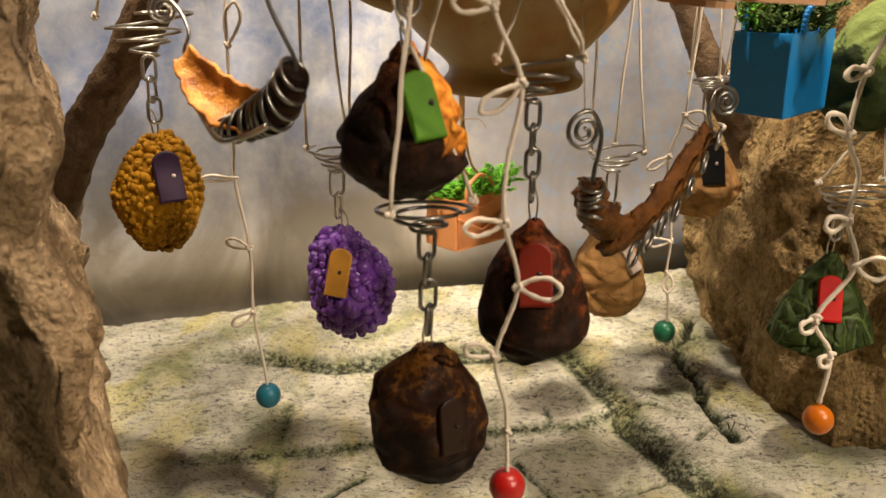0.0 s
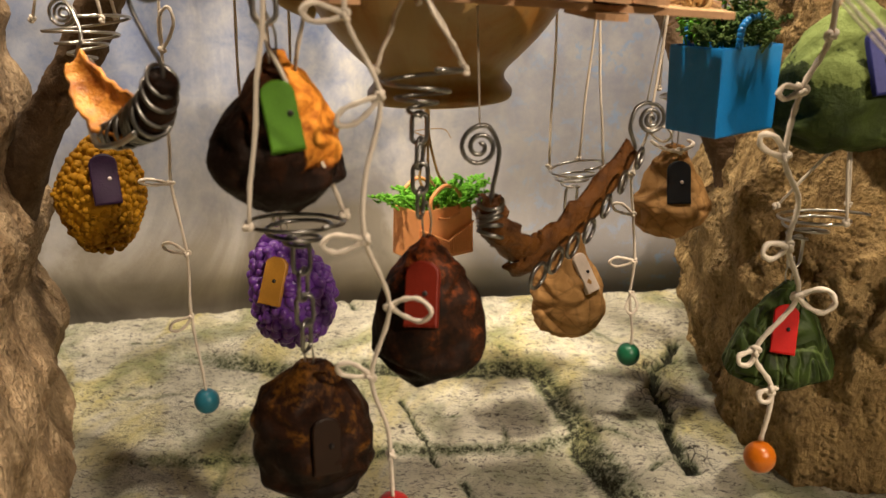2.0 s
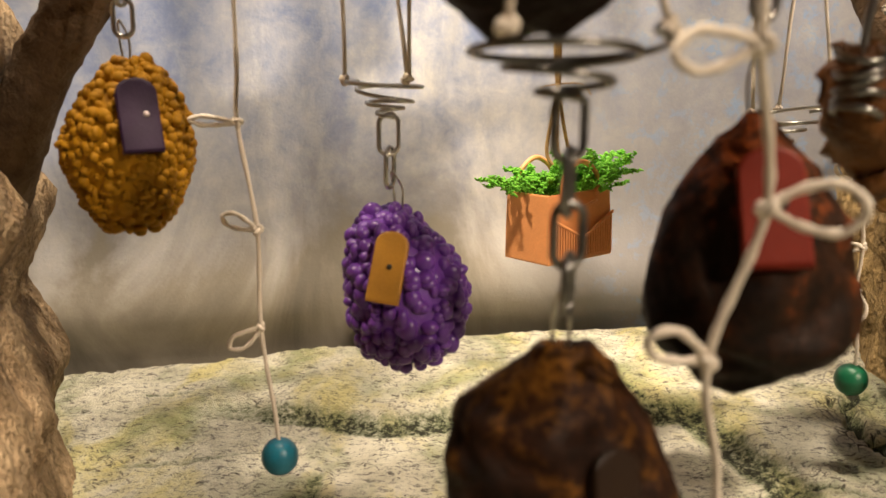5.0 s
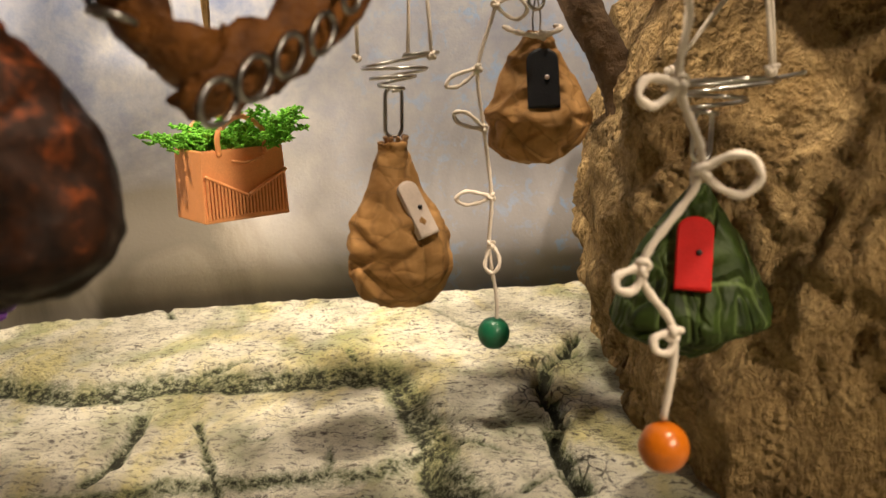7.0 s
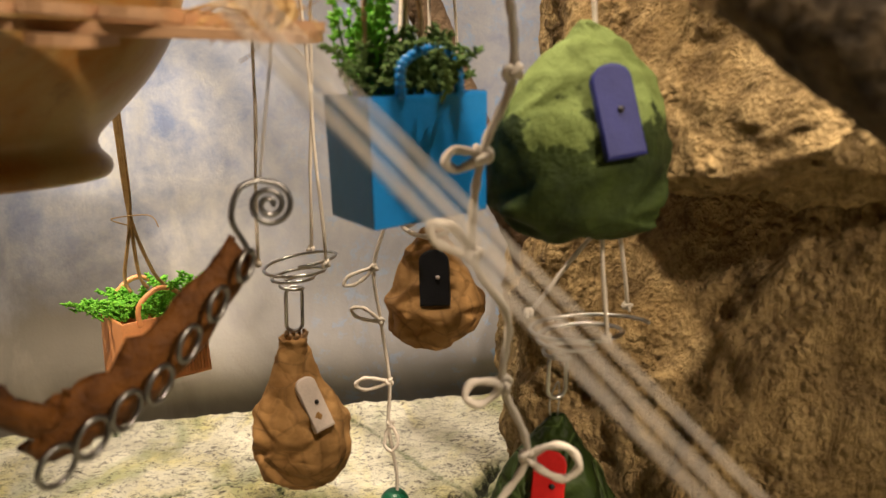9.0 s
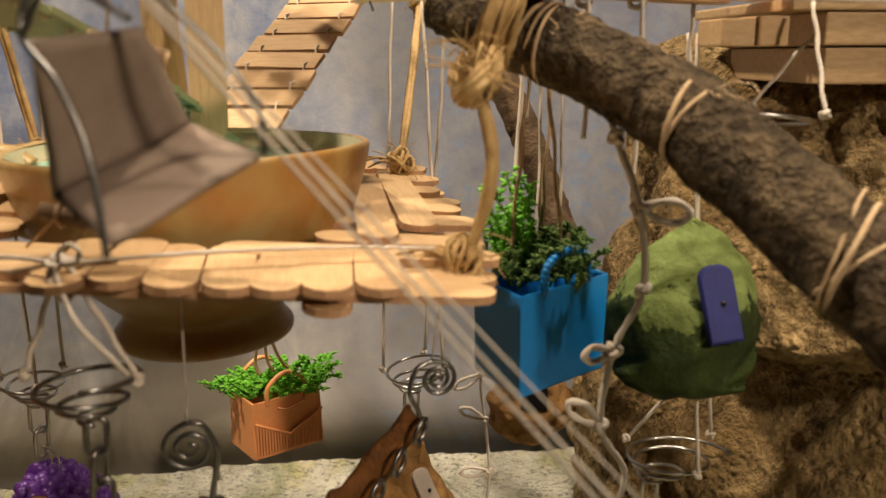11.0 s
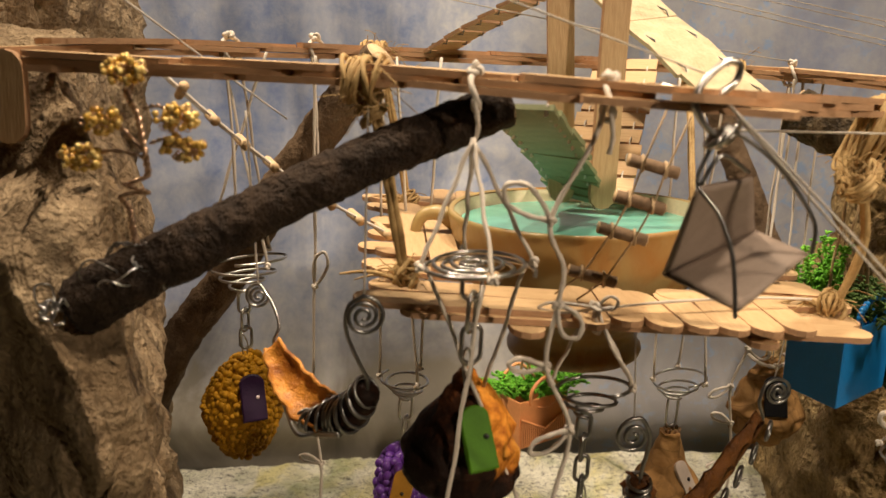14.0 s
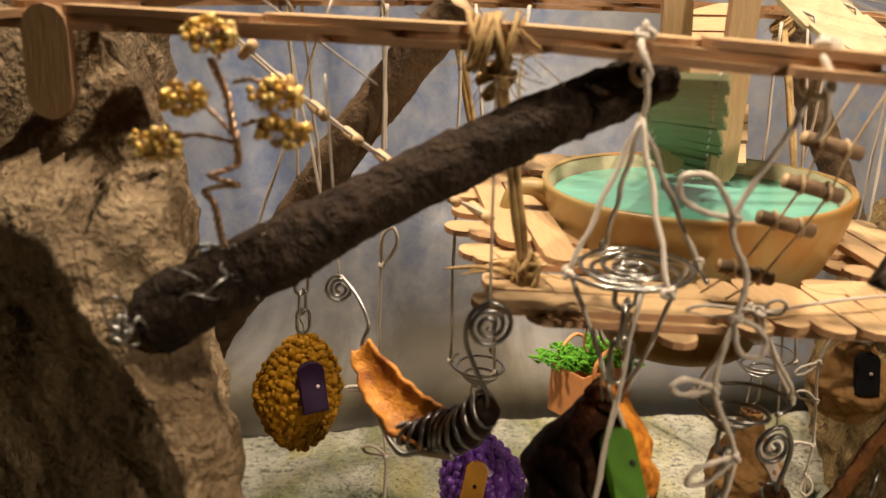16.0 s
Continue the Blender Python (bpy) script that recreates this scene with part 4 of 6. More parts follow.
tan = folded_pod("paper_pod", "pear-shaped brown kraft paper pod with a pale door", (72.5, 337), 51,
                 [(0, 9, 9.5), (4, 13.6, 13.2), (10.5, 16.2, 16.2), (19, 17, 16), (26.5, 15.6, 12.6), (33, 11, 8.8), (42, 7.4, 4.6), (47, 5.6, 3.2), (49.5, 6, 3.4)], 0.95, M["paper"], 11, 9, 0.06, 1, 0.6, 0.6)
door(tan, (81.5, 324.0, 83.0), (0.62, -0.74, 0.28), 6.8, 17.5, M["door_white"], M["knob_dark"], 8, 0.4, "pinkish white card door")
bm = bmesh.new()
for i in range(9):
    a = 2 * math.pi * i / 9
    tube(bm, spline([(72.5 + 2.4 * math.cos(a), 337 + 2.4 * math.sin(a), 98), (72.5 + 2.9 * math.cos(a), 337 + 2.9 * math.sin(a), 100.5), (72.5 + 3.4 * math.cos(a + 0.2), 337 + 3.4 * math.sin(a + 0.2), 102)], 3), 0.7, 5)
part("gathered_neck", bm, M["paper_dark"], tan)

tan2 = folded_pod("paper_pod", "round brown kraft paper pod with a slate black door", (116.2, 353), 91,
                  [(0, 5, 4), (2, 10.5, 8.5), (6.5, 14.6, 13.8), (12.5, 15.8, 17.4), (16, 15.8, 17.2), (23.5, 12.8, 12.4), (32, 9, 8.2), (38, 4.6, 5), (40, 3.5, 4)], 0.95, M["paper"], 17, 9, 0.06, 1, 0.6, 0.6)
door(tan2, (117.0, 338.2, 119.0), (0.05, -0.90, 0.36), 9.6, 18, M["door_black"], M["knob_pale"], 0, 0.45, "slate black door")
bm = bmesh.new()
cord(bm, [(106, 352, 133), (110, 347, 131), (117, 346, 130), (123, 350, 132), (122, 355, 133)], 0.8)
knot(bm, (117, 346, 130), 0.8)
part("tie_string", bm, M["string"], tan2)
hang_wire(tan2, (116, 353, 141), (116, 353, 130))

leaf = folded_pod("leaf_pod", "dark green leaf-wrapped pod with a red door", (148.5, 294), 47.5,
                  [(0, 2.5, 2.5), (4, 11, 10), (8.5, 19.3, 17), (12, 19, 21), (19, 16.6, 18), (29, 12.6, 14), (38, 6.2, 7.6), (43, 2, 4), (44.5, 1.2, 3)], 0.85, M["leaf"], 23, 8, 0.05, 1, 0.4, 0.8)
door(leaf, (145.0, 276.2, 79.6), (-0.16, -0.92, 0.30), 8.4, 18, M["door_red"], M["knob_dark"], -4, 0.45, "bright red door")
hang_wire(leaf, (150, 294, 101), (149, 294, 91))
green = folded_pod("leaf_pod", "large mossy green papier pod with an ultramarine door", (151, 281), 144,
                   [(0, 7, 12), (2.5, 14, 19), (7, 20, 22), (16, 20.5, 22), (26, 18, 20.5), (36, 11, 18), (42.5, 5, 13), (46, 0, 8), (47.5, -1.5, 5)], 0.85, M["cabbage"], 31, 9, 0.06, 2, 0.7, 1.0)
door(green, (158.5, 262.5, 174), (0.22, -0.93, 0.22), 8.6, 20, M["door_blue"], M["knob_dark"], 6, 0.2, "ultramarine blue door", lift=1.8)

# ---- platform, bowl, walkway and tower ----
def piece_mesh(name, bm, mat):
    bmesh.ops.transform(bm, matrix=Matrix.Scale(MM, 4), verts=bm.verts)
    me = to_mesh(name, bm, mat, False)
    # side faces get a darker, redder brown than the flat faces
    if mat is M["stick"]:
        me.materials.append(M["stick_edge"])
        for f in me.polygons:
            f.material_index = 1 if abs(f.normal.z) < 0.5 else 0
    return me


STICK = {n: piece_mesh("craft_stick", craft_stick(n), M["stick"]) for n in (30, 40, 46, 60, 75, 114)}
rnd = random.Random(4)
DECK = basis((27, 268, 196), (0.978, 0.200, -0.070), (0.07, -0.03, 1))

platform = thing("platform", (27, 268, 190), "hanging platform of pale craft sticks round the bowl", "platform")
for i in range(7):
    u = -17 + 9.5 * i
    place("stick", STICK[30], DECK @ at((u + rnd.uniform(-0.4, 0.4), -53 + rnd.uniform(-2.2, 1.2), 1.3 + rnd.uniform(-0.1, 0.3)), rnd.uniform(-1.5, 1.5), rnd.uniform(-1, 1), 90 + rnd.uniform(-5, 5)), platform)
for u, v, z, n in ((-50, -57, 1.2, 60), (-46, -47.5, 1.4, 60), (-30, -59, -0.7, 75), (26, -60, -0.7, 75), (28, -51, -0.8, 75), (-26, -50, -0.8, 75), (38, -42, 1.3, 60)):
    place("stick", STICK[n], DECK @ at((u, v, z), rnd.uniform(-1, 1), rnd.uniform(-0.5, 0.5), rnd.uniform(-1.5, 1.5)), platform)
for u in (-34, 30):
    place("stick", STICK[30], DECK @ at((u, -53.5, -2.6), 0, 0, 90 + rnd.uniform(-3, 3)), platform)
for side, u0 in ((-1, -57), (1, 47)):
    for i in range(13):
        place("stick", STICK[40], DECK @ at((u0 + side * rnd.uniform(-3, 3), -38 + 9.7 * i, -1.4 + rnd.uniform(-0.2, 0.3) + (1.8 if i % 2 else 0)), rnd.uniform(-2, 2), rnd.uniform(-1.5, 1.5), rnd.uniform(-4, 4)), platform)
    for k in range(2):
        place("stick", STICK[75], DECK @ at((u0 - side * (5 - 10 * k), 4 + 12 * k, 2.2), 0, 0, 90 + rnd.uniform(-2, 2)), platform)
for i in range(10):
    place("stick", STICK[30], DECK @ at((-44 + 9.6 * i, 76 + rnd.uniform(-2, 3), 0.6), 0, rnd.uniform(-1, 1), 90 + rnd.uniform(-4, 4)), platform)
for u in (-30, 28):
    place("stick", STICK[75], DECK @ at((u, 72, -2.2), 0, 0, rnd.uniform(-1, 1)), platform)

bowl = thing("bowl", (22.5, 273, 160), "amber-glazed stoneware bowl of turquoise water standing through the platform", "bowl")
BX = Vector((22.5, 273, 0))
RAISE = 2.2
outer = [(0.3, 161.2), (18, 161), (21.5, 160.4), (23.2, 161.5), (23.4, 164), (21.2, 167), (21.6, 170), (27, 175), (34, 182), (39.5, 190), (43, 199), (44.8, 206), (45.3, 209), (44.6, 210.2), (43.2, 209.6)]
inner = [(43.2, 209.6), (42.4, 206), (40.2, 199), (36.5, 190), (30, 182), (18, 176), (0.3, 175)]


def handmade(p, a, v):
    k = 1 + 0.008 * math.cos(2 * a + 0.4) + 0.004 * math.cos(5 * a)
    return Vector((p.x * k, p.y * k, p.z + RAISE * ease(166, 204, p.z) + 0.5 * math.cos(a * 2 + 1) * v + 0.012 * p.x)) + BX


body = part("body", lathe(smooth_profile(outer, 56), 96, handmade, False), M["glaze"], bowl)
part("inside", lathe(smooth_profile(inner, 36), 96, handmade, False), M["glaze_in"], bowl, "cream glazed inside")
part("water", lathe([(0.2, 207.0), (20, 207.0), (41.9, 207.1)], 64, lambda p, a, v: p + BX, False), M["water"], bowl, "turquoise resin water")
bm = bmesh.new()
tube(bm, spline([(-20, 270, 206), (-25, 269, 209.5), (-31, 267, 209), (-33.5, 266, 203), (-30, 266, 196), (-24, 267, 192), (-16, 269, 189)], 8), 2.6, 12, taper=lambda u: 1 + 0.25 * math.cos(u * 2 * math.pi))
part("handle", bm, M["glaze"], bowl)

# walkway rails: craft sticks lapped end over end along two bent lines
def rail(name, label, pts, skip=15.0, size=46):
    t = thing(name, pts[0], label, "walkway")
    line = spline(pts, 12)
    s = 0.0
    k = 0
    nxt = 4.0
    for a, b in zip(line, line[1:]):
        d = b - a
        while nxt <= s + d.length:
            p = a + d * ((nxt - s) / d.length)
            m = basis(p + Vector((0, 0, (k % 3) * 1.7)), (d.x, d.y, d.z + rnd.uniform(-0.008, 0.008) * d.length), (0, 0, 1))
            place("stick", STICK[size], m @ at((0, rnd.uniform(-0.7, 0.7), 0), rnd.uniform(-1, 1), 0.5, rnd.uniform(-1.5, 1.5)), t)
            nxt += skip
            k += 1
        s += d.length
    return t


FRONT = [(-142, 206, 258.5), (-100, 204, 257.5), (-60, 201.5, 256.5), (-22, 196, 255.5), (12, 185, 254), (41, 178, 252.5), (62, 192, 251), (82, 218, 249.5), (106, 246, 248), (140, 268, 247.5), (175, 286, 247)]
REAR = [(-140, 208, 261), (-118, 248, 262.5), (-92, 280, 262), (-70, 300, 262), (-40, 332, 261), (10, 362, 259.5), (60, 378, 257.5), (95, 372, 256), (125, 345, 254), (160, 310, 251)]
front_rail = rail("walkway_rail", "front walkway rail of lapped pale craft sticks", FRONT)
rear_rail = rail("walkway_rail", "rear walkway rail of lapped pale craft sticks", REAR)
post = thing("walkway_post", (-137, 203, 239), "upright craft stick post standing on the rock pillar", "post")
place("stick", piece_mesh("craft_stick", craft_stick(25, 10.5, 2.4), M["stick"]), basis((-134, 201, 250.5), (0.06, 0.0, 1), (0, -1, 0)), post)


# raffia ropes from the rails to the platform's corners
def raffia(top, low, label, wrap=6.0, bulge=0.0):
    t = thing("raffia_rope", low, label, "rope", "platform ropes")
    a, b = Vector(top), Vector(low)
    r2 = random.Random(int(abs(a.x) * 10))
    for k in range(4):
        bm = bmesh.new()
        o = Vector((r2.uniform(-0.7, 0.7), r2.uniform(-0.7, 0.7), 0))
        mid = (a + b) / 2 + Vector((bulge + r2.uniform(-0.6, 0.6), r2.uniform(-0.6, 0.6), 0))
        tube(bm, spline([a + o, mid + o * 1.3, b + o], 10), 1.0, 6, taper=lambda u: 1 + 0.15 * math.sin(u * 20 + k))
        part("strand", bm, M["raffia"], t)
    for k in range(12):
        tilt, lift, wide = r2.uniform(-0.5, 0.5), r2.uniform(-2.4, 2.4), r2.uniform(0.8, 1.1)
        pts = []
        for i in range(16):
            th = 2 * math.pi * i / 16
            pts.append(a + Vector((wrap * wide * 0.55 * math.cos(th) - 0.4 * lift, wrap * wide * math.sin(th) * 0.75, -3.0 + lift + 2.6 * math.cos(th + tilt))))
        bm = bmesh.new()
        tube(bm, pts, r2.uniform(0.4, 0.8), 6, closed=True)
        part("upper_turn", bm, M["raffia"], t)
    for k in range(9):
        pts = []
        turn = Euler((r2.uniform(0, 3), r2.uniform(0, 3), r2.uniform(0, 3))).to_matrix()
        size = r2.uniform(0.6, 1.1)
        for i in range(14):
            th = 2 * math.pi * i / 14
            pts.append(b + Vector((0, 0, 2.0)) + turn @ Vector((4.6 * size * math.cos(th), 3.4 * size * math.sin(th), 1.0 * math.sin(2 * th))))
        bm = bmesh.new()
        tube(bm, pts, r2.uniform(0.45, 0.8), 6, closed=True)
        part("lower_turn", bm, M["raffia"], t)
    for k in range(4):
        q = b + Vector((-r2.uniform(10, 22), r2.uniform(-2, 8), r2.uniform(-1, 2)))
        bm = bmesh.new()
        tube(bm, spline([b, (b + q) / 2 + Vector((0, r2.uniform(-3, 3), 2.5)), q], 6), r2.uniform(0.4, 0.9), 5, taper=lambda u: 1.1 - 0.7 * u)
        part("loose_end", bm, M["raffia"], t)
    bm = bmesh.new()
    for k in range(60):
        p = (b if k % 2 else a) + Vector((r2.uniform(-3, 3), r2.uniform(-3, 3), r2.uniform(-2, 4)))
        q = p + Vector((r2.uniform(-10, 10), r2.uniform(-8, 4), r2.uniform(-5, 6)))
        tube(bm, spline([p, (p + q) / 2 + Vector((0, 0, r2.uniform(-1, 3))), q], 4), r2.uniform(0.08, 0.16), 4)
    tagged(part("loose_fibre", bm, M["raffia"], t), "", "", "", "stuff")
    return t


raffia((-36, 205, 252), (-28, 210, 201), "straw raffia rope tied to the platform's front corner")
raffia((96, 229, 232), (94, 233, 191), "thick straw raffia rope knotted round branch and platform corner", 5.2, 4.5)
raffia((74, 376, 256), (71, 325, 199), "straw raffia rope tied to the platform's rear corner")
raffia((-55, 318, 260), (-44, 317, 203), "straw raffia rope tied to the platform's rear corner")
# flat raffia wound over the rail and branch
wind = thing("raffia_winding", (104, 243, 231), "straw raffia wound over walkway rail and branch", "rope")
r2 = random.Random(71)
for k in range(30):
    bm = bmesh.new()
    off, wide, tall, lop = r2.uniform(-3.4, 3.4), r2.uniform(6.0, 8.0), r2.uniform(9.5, 11.5), r2.uniform(2.5, 5.5)
    pts = [Vector((101.5 + off + lop * math.sin(th) + 0.4 * math.sin(th * 3 + k), 241 + wide * math.cos(th), 242 + tall * math.sin(th))) for th in [2 * math.pi * i / 26 for i in range(26)]]
    tube(bm, pts, r2.uniform(0.3, 0.65), 5, closed=True)
    part("turn", bm, M["raffia"], wind)
for k in range(14):
    bm = bmesh.new()
    turn = Euler((r2.uniform(-0.6, 0.6), r2.uniform(-0.6, 0.6), r2.uniform(0, 3))).to_matrix()
    size = r2.uniform(3.2, 5.2)
    tube(bm, [Vector((96.5, 232, 230.5 + r2.uniform(-3, 3))) + turn @ Vector((size * math.cos(th), size * math.sin(th), 1.6 * math.sin(2 * th + k))) for th in [2 * math.pi * i / 18 for i in range(18)]], r2.uniform(0.4, 0.75), 5, closed=True)
    part("knot_turn", bm, M["raffia"], wind)


def rail_wrap(p, label, seed, count=16):
    """Raffia wound tightly round a rail, with a tuft of loose fibres."""
    t = thing("raffia_winding", (p[0], p[1], p[2] - 5), label, "rope", "rail windings")
    r2 = random.Random(seed)
    p = Vector(p)
    for k in range(count):
        off, wide, tall, lop = r2.uniform(-4, 4), r2.uniform(5.6, 6.8), r2.uniform(4.6, 6.2), r2.uniform(-2.5, 2.5)
        bm = bmesh.new()
        tube(bm, [p + Vector((off + lop * math.sin(th), wide * math.cos(th), tall * math.sin(th))) for th in [2 * math.pi * i / 22 for i in range(22)]], r2.uniform(0.4, 0.8), 5, closed=True)
        part("turn", bm, M["raffia"], t)
    bm = bmesh.new()
    for k in range(30):
        q = p + Vector((r2.uniform(-3, 5), r2.uniform(-6, 0), r2.uniform(-7, 5)))
        e = q + Vector((r2.uniform(-9, 12), r2.uniform(-5, 3), r2.uniform(-10, 7)))
        tube(bm, spline([q, (q + e) / 2 + Vector((0, 0, r2.uniform(-2, 3))), e], 4), r2.uniform(0.08, 0.16), 4)
    tagged(part("loose_fibre", bm, M["raffia"], t), "", "", "", "stuff")


rail_wrap((-37, 199, 256.5), "straw raffia wound round the front walkway rail", 31)
rail_wrap((-57, 314, 262), "straw raffia wound round the rear walkway rail", 32)
rail_wrap((92, 372, 257), "straw raffia wound round the rear walkway rail", 33, 10)


# tower over the bowl: two posts and four slatted ramps
def ramp(name, label, low, high, across, n, mat, cords, slat_w=7.5, string="string", twist=(0, 0, 0), bow=0.0):
    """Slats laid across a slope from low to high; cords: how far out the two threads run, 0 to 1; twist: added to across at the top."""
    low, high, across, twist = Vector(low), Vector(high), Vector(across), Vector(twist)
    t = thing(name, low, label, "ramp", "tower ramps")
    d = high - low
    nrm = d.cross(across).normalized()
    mesh = piece_mesh("slat", craft_stick(across.length, slat_w, 1.4, False), mat)
    for i in range(n):
        u = (i + 0.5) / n
        p = low + d * u + Vector((0, 0, 4 * bow * u * (1 - u)))
        side = across + twist * u
        place("slat", mesh, basis(p, side, d.cross(side).normalized()) @ at((rnd.uniform(-0.7, 0.7), 0, rnd.uniform(-0.2, 0.2)), rnd.uniform(-4, 4), 0, rnd.uniform(-2, 2)), t)
    for sgn in (-1, 1):
        bm = bmesh.new()
        pts = []
        for i in range(n + 1):
            for k in (-1, 1):
                u = (i + 0.12 * k) / n
                pts.append(low + d * u + Vector((0, 0, 4 * bow * u * (1 - u))) + (across + twist * u) * (0.5 * cords * sgn) + nrm * (1.5 * (k if nrm.z > 0 else -k)))
        tube(bm, pts, 0.35, 5)
        part("lacing_thread", bm, M[string], t)
    return t


ramp("slide", "sage green slatted slide running down into the bowl", (22.4, 288, 212.5), (0, 200, 250), (18, -12, -2), 14, M["slide"], 0.7, 7.4, "string", (7, 7, 2), 4.5)
ramp("slat_ladder", "laced craft stick ladder rising from the bowl to the rear rail", (27, 289, 214), (46, 372, 262), (27, -6, 0), 9, M["stick"], 0.7, 9.0)
ramp("slat_ramp", "pale laced slat ramp from tower to rear rail", (77, 290, 249), (27, 340, 296), (24, 21, 3), 5, M["balsa"], 0.72, 17.6, "wire_dark")
ramp("slat_ramp", "brown laced slat ramp from tower down to the rear rail", (-40, 338, 262), (16, 292, 290), (9, 16, 0), 8, M["stick"], 0.75, 8.0, "wire_dark")
tower = thing("tower", (22, 272, 208), "two upright craft stick posts carrying the slatted ramps", "tower")
LONG = piece_mesh("post", craft_stick(90, 9.0, 2.2), M["stick"])
place("post", LONG, basis((30, 268, 258), (0.02, 0, 1), (0.35, -1, 0)), tower)
place("post", LONG, basis((14, 278, 258), (-0.05, 0, 1), (0.2, -1, 0)), tower)

# small house on the rock block
house = thing("wooden_house", (200, 300, 226), "small house of pale wooden strips on the brown rock", "house")
for nm, c, s in (("wall", (214, 322, 241), (66, 60, 8.5)), ("wall", (214, 322, 231.5), (63, 57, 9.5)), ("deck", (208, 322, 247), (74, 64, 3.0)),
                 ("beam_end", (161.5, 292, 240), (9, 16, 7)), ("beam_end", (170.5, 291, 240.3), (8, 14, 7.6))):
    bm = bmesh.new()
    box(bm, at(c, 0, 0, 8), *s, 0.6)
    part(nm, bm, M["stick"], house, "", False)

# ---- wire hangers, chains and cords ----
def hanger(label, centre, radius, low, turns, chain_low, ties, mat, knots=True, r=0.55, links=3, flat=False):
    """A cone of coiled wire hung on cords, with a short chain below it. ties: where the cords go up to."""
    c = Vector(centre)
    t = thing("wire_hanger", (low[0], low[1], chain_low), label, "hanger", "wire hangers")
    bm = bmesh.new()
    pts, n = [], int(turns * 20)
    for i in range(n + 1):
        u = i / n
        th = 2 * math.pi * turns * u + centre[0]
        rr = radius * (1 - 0.82 * u) if not flat else radius * (1 - 0.95 * u)
        base = c.lerp(Vector(low), u)
        tilt = Vector((0, 0, 1.1 * math.sin(th * 0.5 + 1) + (0 if flat else 0.10 * radius * math.sin(th + centre[1]))))
        pts.append(Vector((base.x + rr * math.cos(th), base.y + rr * math.sin(th), base.z)) + tilt * (1 - u))
    tube(bm, pts, r, 7)
    coil = part("wire_coil", bm, mat, t)
    a = Vector(low)
    length = (a.z - chain_low) / max(links, 1) * 1.22 if links else 0
    for k in range(links):
        bm = bmesh.new()
        z = a.z - (k + 0.5) * (a.z - chain_low) / links
        link_ring(bm, (a.x, a.y, z), (0.05, 0.03, 1), (1, 0.35, 0) if k % 2 == 0 else (0.3, 1, 0), length, min(5.2, length * 0.5), 0.62)
        part("chain_link", bm, mat, t)
    for k, tie in enumerate(ties):
        th = 2 * math.pi * (k + 0.35) / len(ties) + centre[0]
        p = c + Vector((radius * math.cos(th), radius * math.sin(th), 0.5))
        bm = bmesh.new()
        tube(bm, [p.lerp(Vector(tie), i / 14) + Vector((0.25 * math.sin(i * 1.3 + k), 0, 0)) for i in range(15)], 0.55, 7, 0.9, 2)
        if knots:
            knot(bm, p, 0.6, 1.25)
        part("hanging_cord", bm, M["string"], t)
    return t


hanger("silver wire coil on white cords above the yellow pod", (-102, 285, 186), 16.5, (-104, 286, 172), 3.5, 150, [(-104, 276, 263), (-96, 272, 263), (-88, 276, 263)], M["wire"], links=3)
hanger("silver wire coil on white cords above the purple pod", (-41.5, 294, 137), 10.5, (-41.5, 294, 128), 3.5, 111, [(-50, 294, 262), (-46, 300, 262), (-29, 296, 262)], M["wire"], links=2)
hanger("flat silver wire spiral hung on four cords from the front rail", (-6.5, 186, 213), 14.3, (-7.6, 185.5, 214), 5.5, 189, [(-8, 184, 244)] * 4, M["wire"], links=3, flat=True)
hanger("dark wire coil hung from the platform above the rusty pod", (24, 204, 176), 11, (23, 209, 165), 3.0, 139, [(23, 204, 200)] * 2, M["wire_dark"], links=4)
hanger("dark wire coil on three cords above the lowest pod", (-7, 192, 143), 13.5, (-5.4, 194, 135), 3.0, 107, [(-19, 187, 212), (5, 190, 213), (-5, 184, 209)], M["wire_dark"], links=4)
hanger("silver wire coil on white cords above the pear-shaped paper pod", (74, 341, 124.5), 12.7, (72, 339, 115), 3.5, 103, [(76, 352, 256), (85, 348, 256), (66, 352, 256)], M["wire"], links=1)
hanger("silver wire coil on white cords above the round paper pod", (117, 353, 154), 10, (116, 353, 148), 4.0, 139, [(118, 358, 254), (124, 352, 254), (112, 358, 254)], M["wire"], links=1)
hanger("silver wire coil on white cords above the leaf pod", (157, 292, 119), 15.5, (149.5, 292, 109), 3.0, 99, [(151, 288, 240), (196, 290, 190), (156, 300, 240)], M["wire"], links=1)
hanger("wide silver wire coil on cords above the large green pod", (166, 280, 220), 19, (158, 281, 213), 3.0, 200, [(149, 276, 247), (178, 278, 247), (190, 292, 247)], M["wire"], links=1)


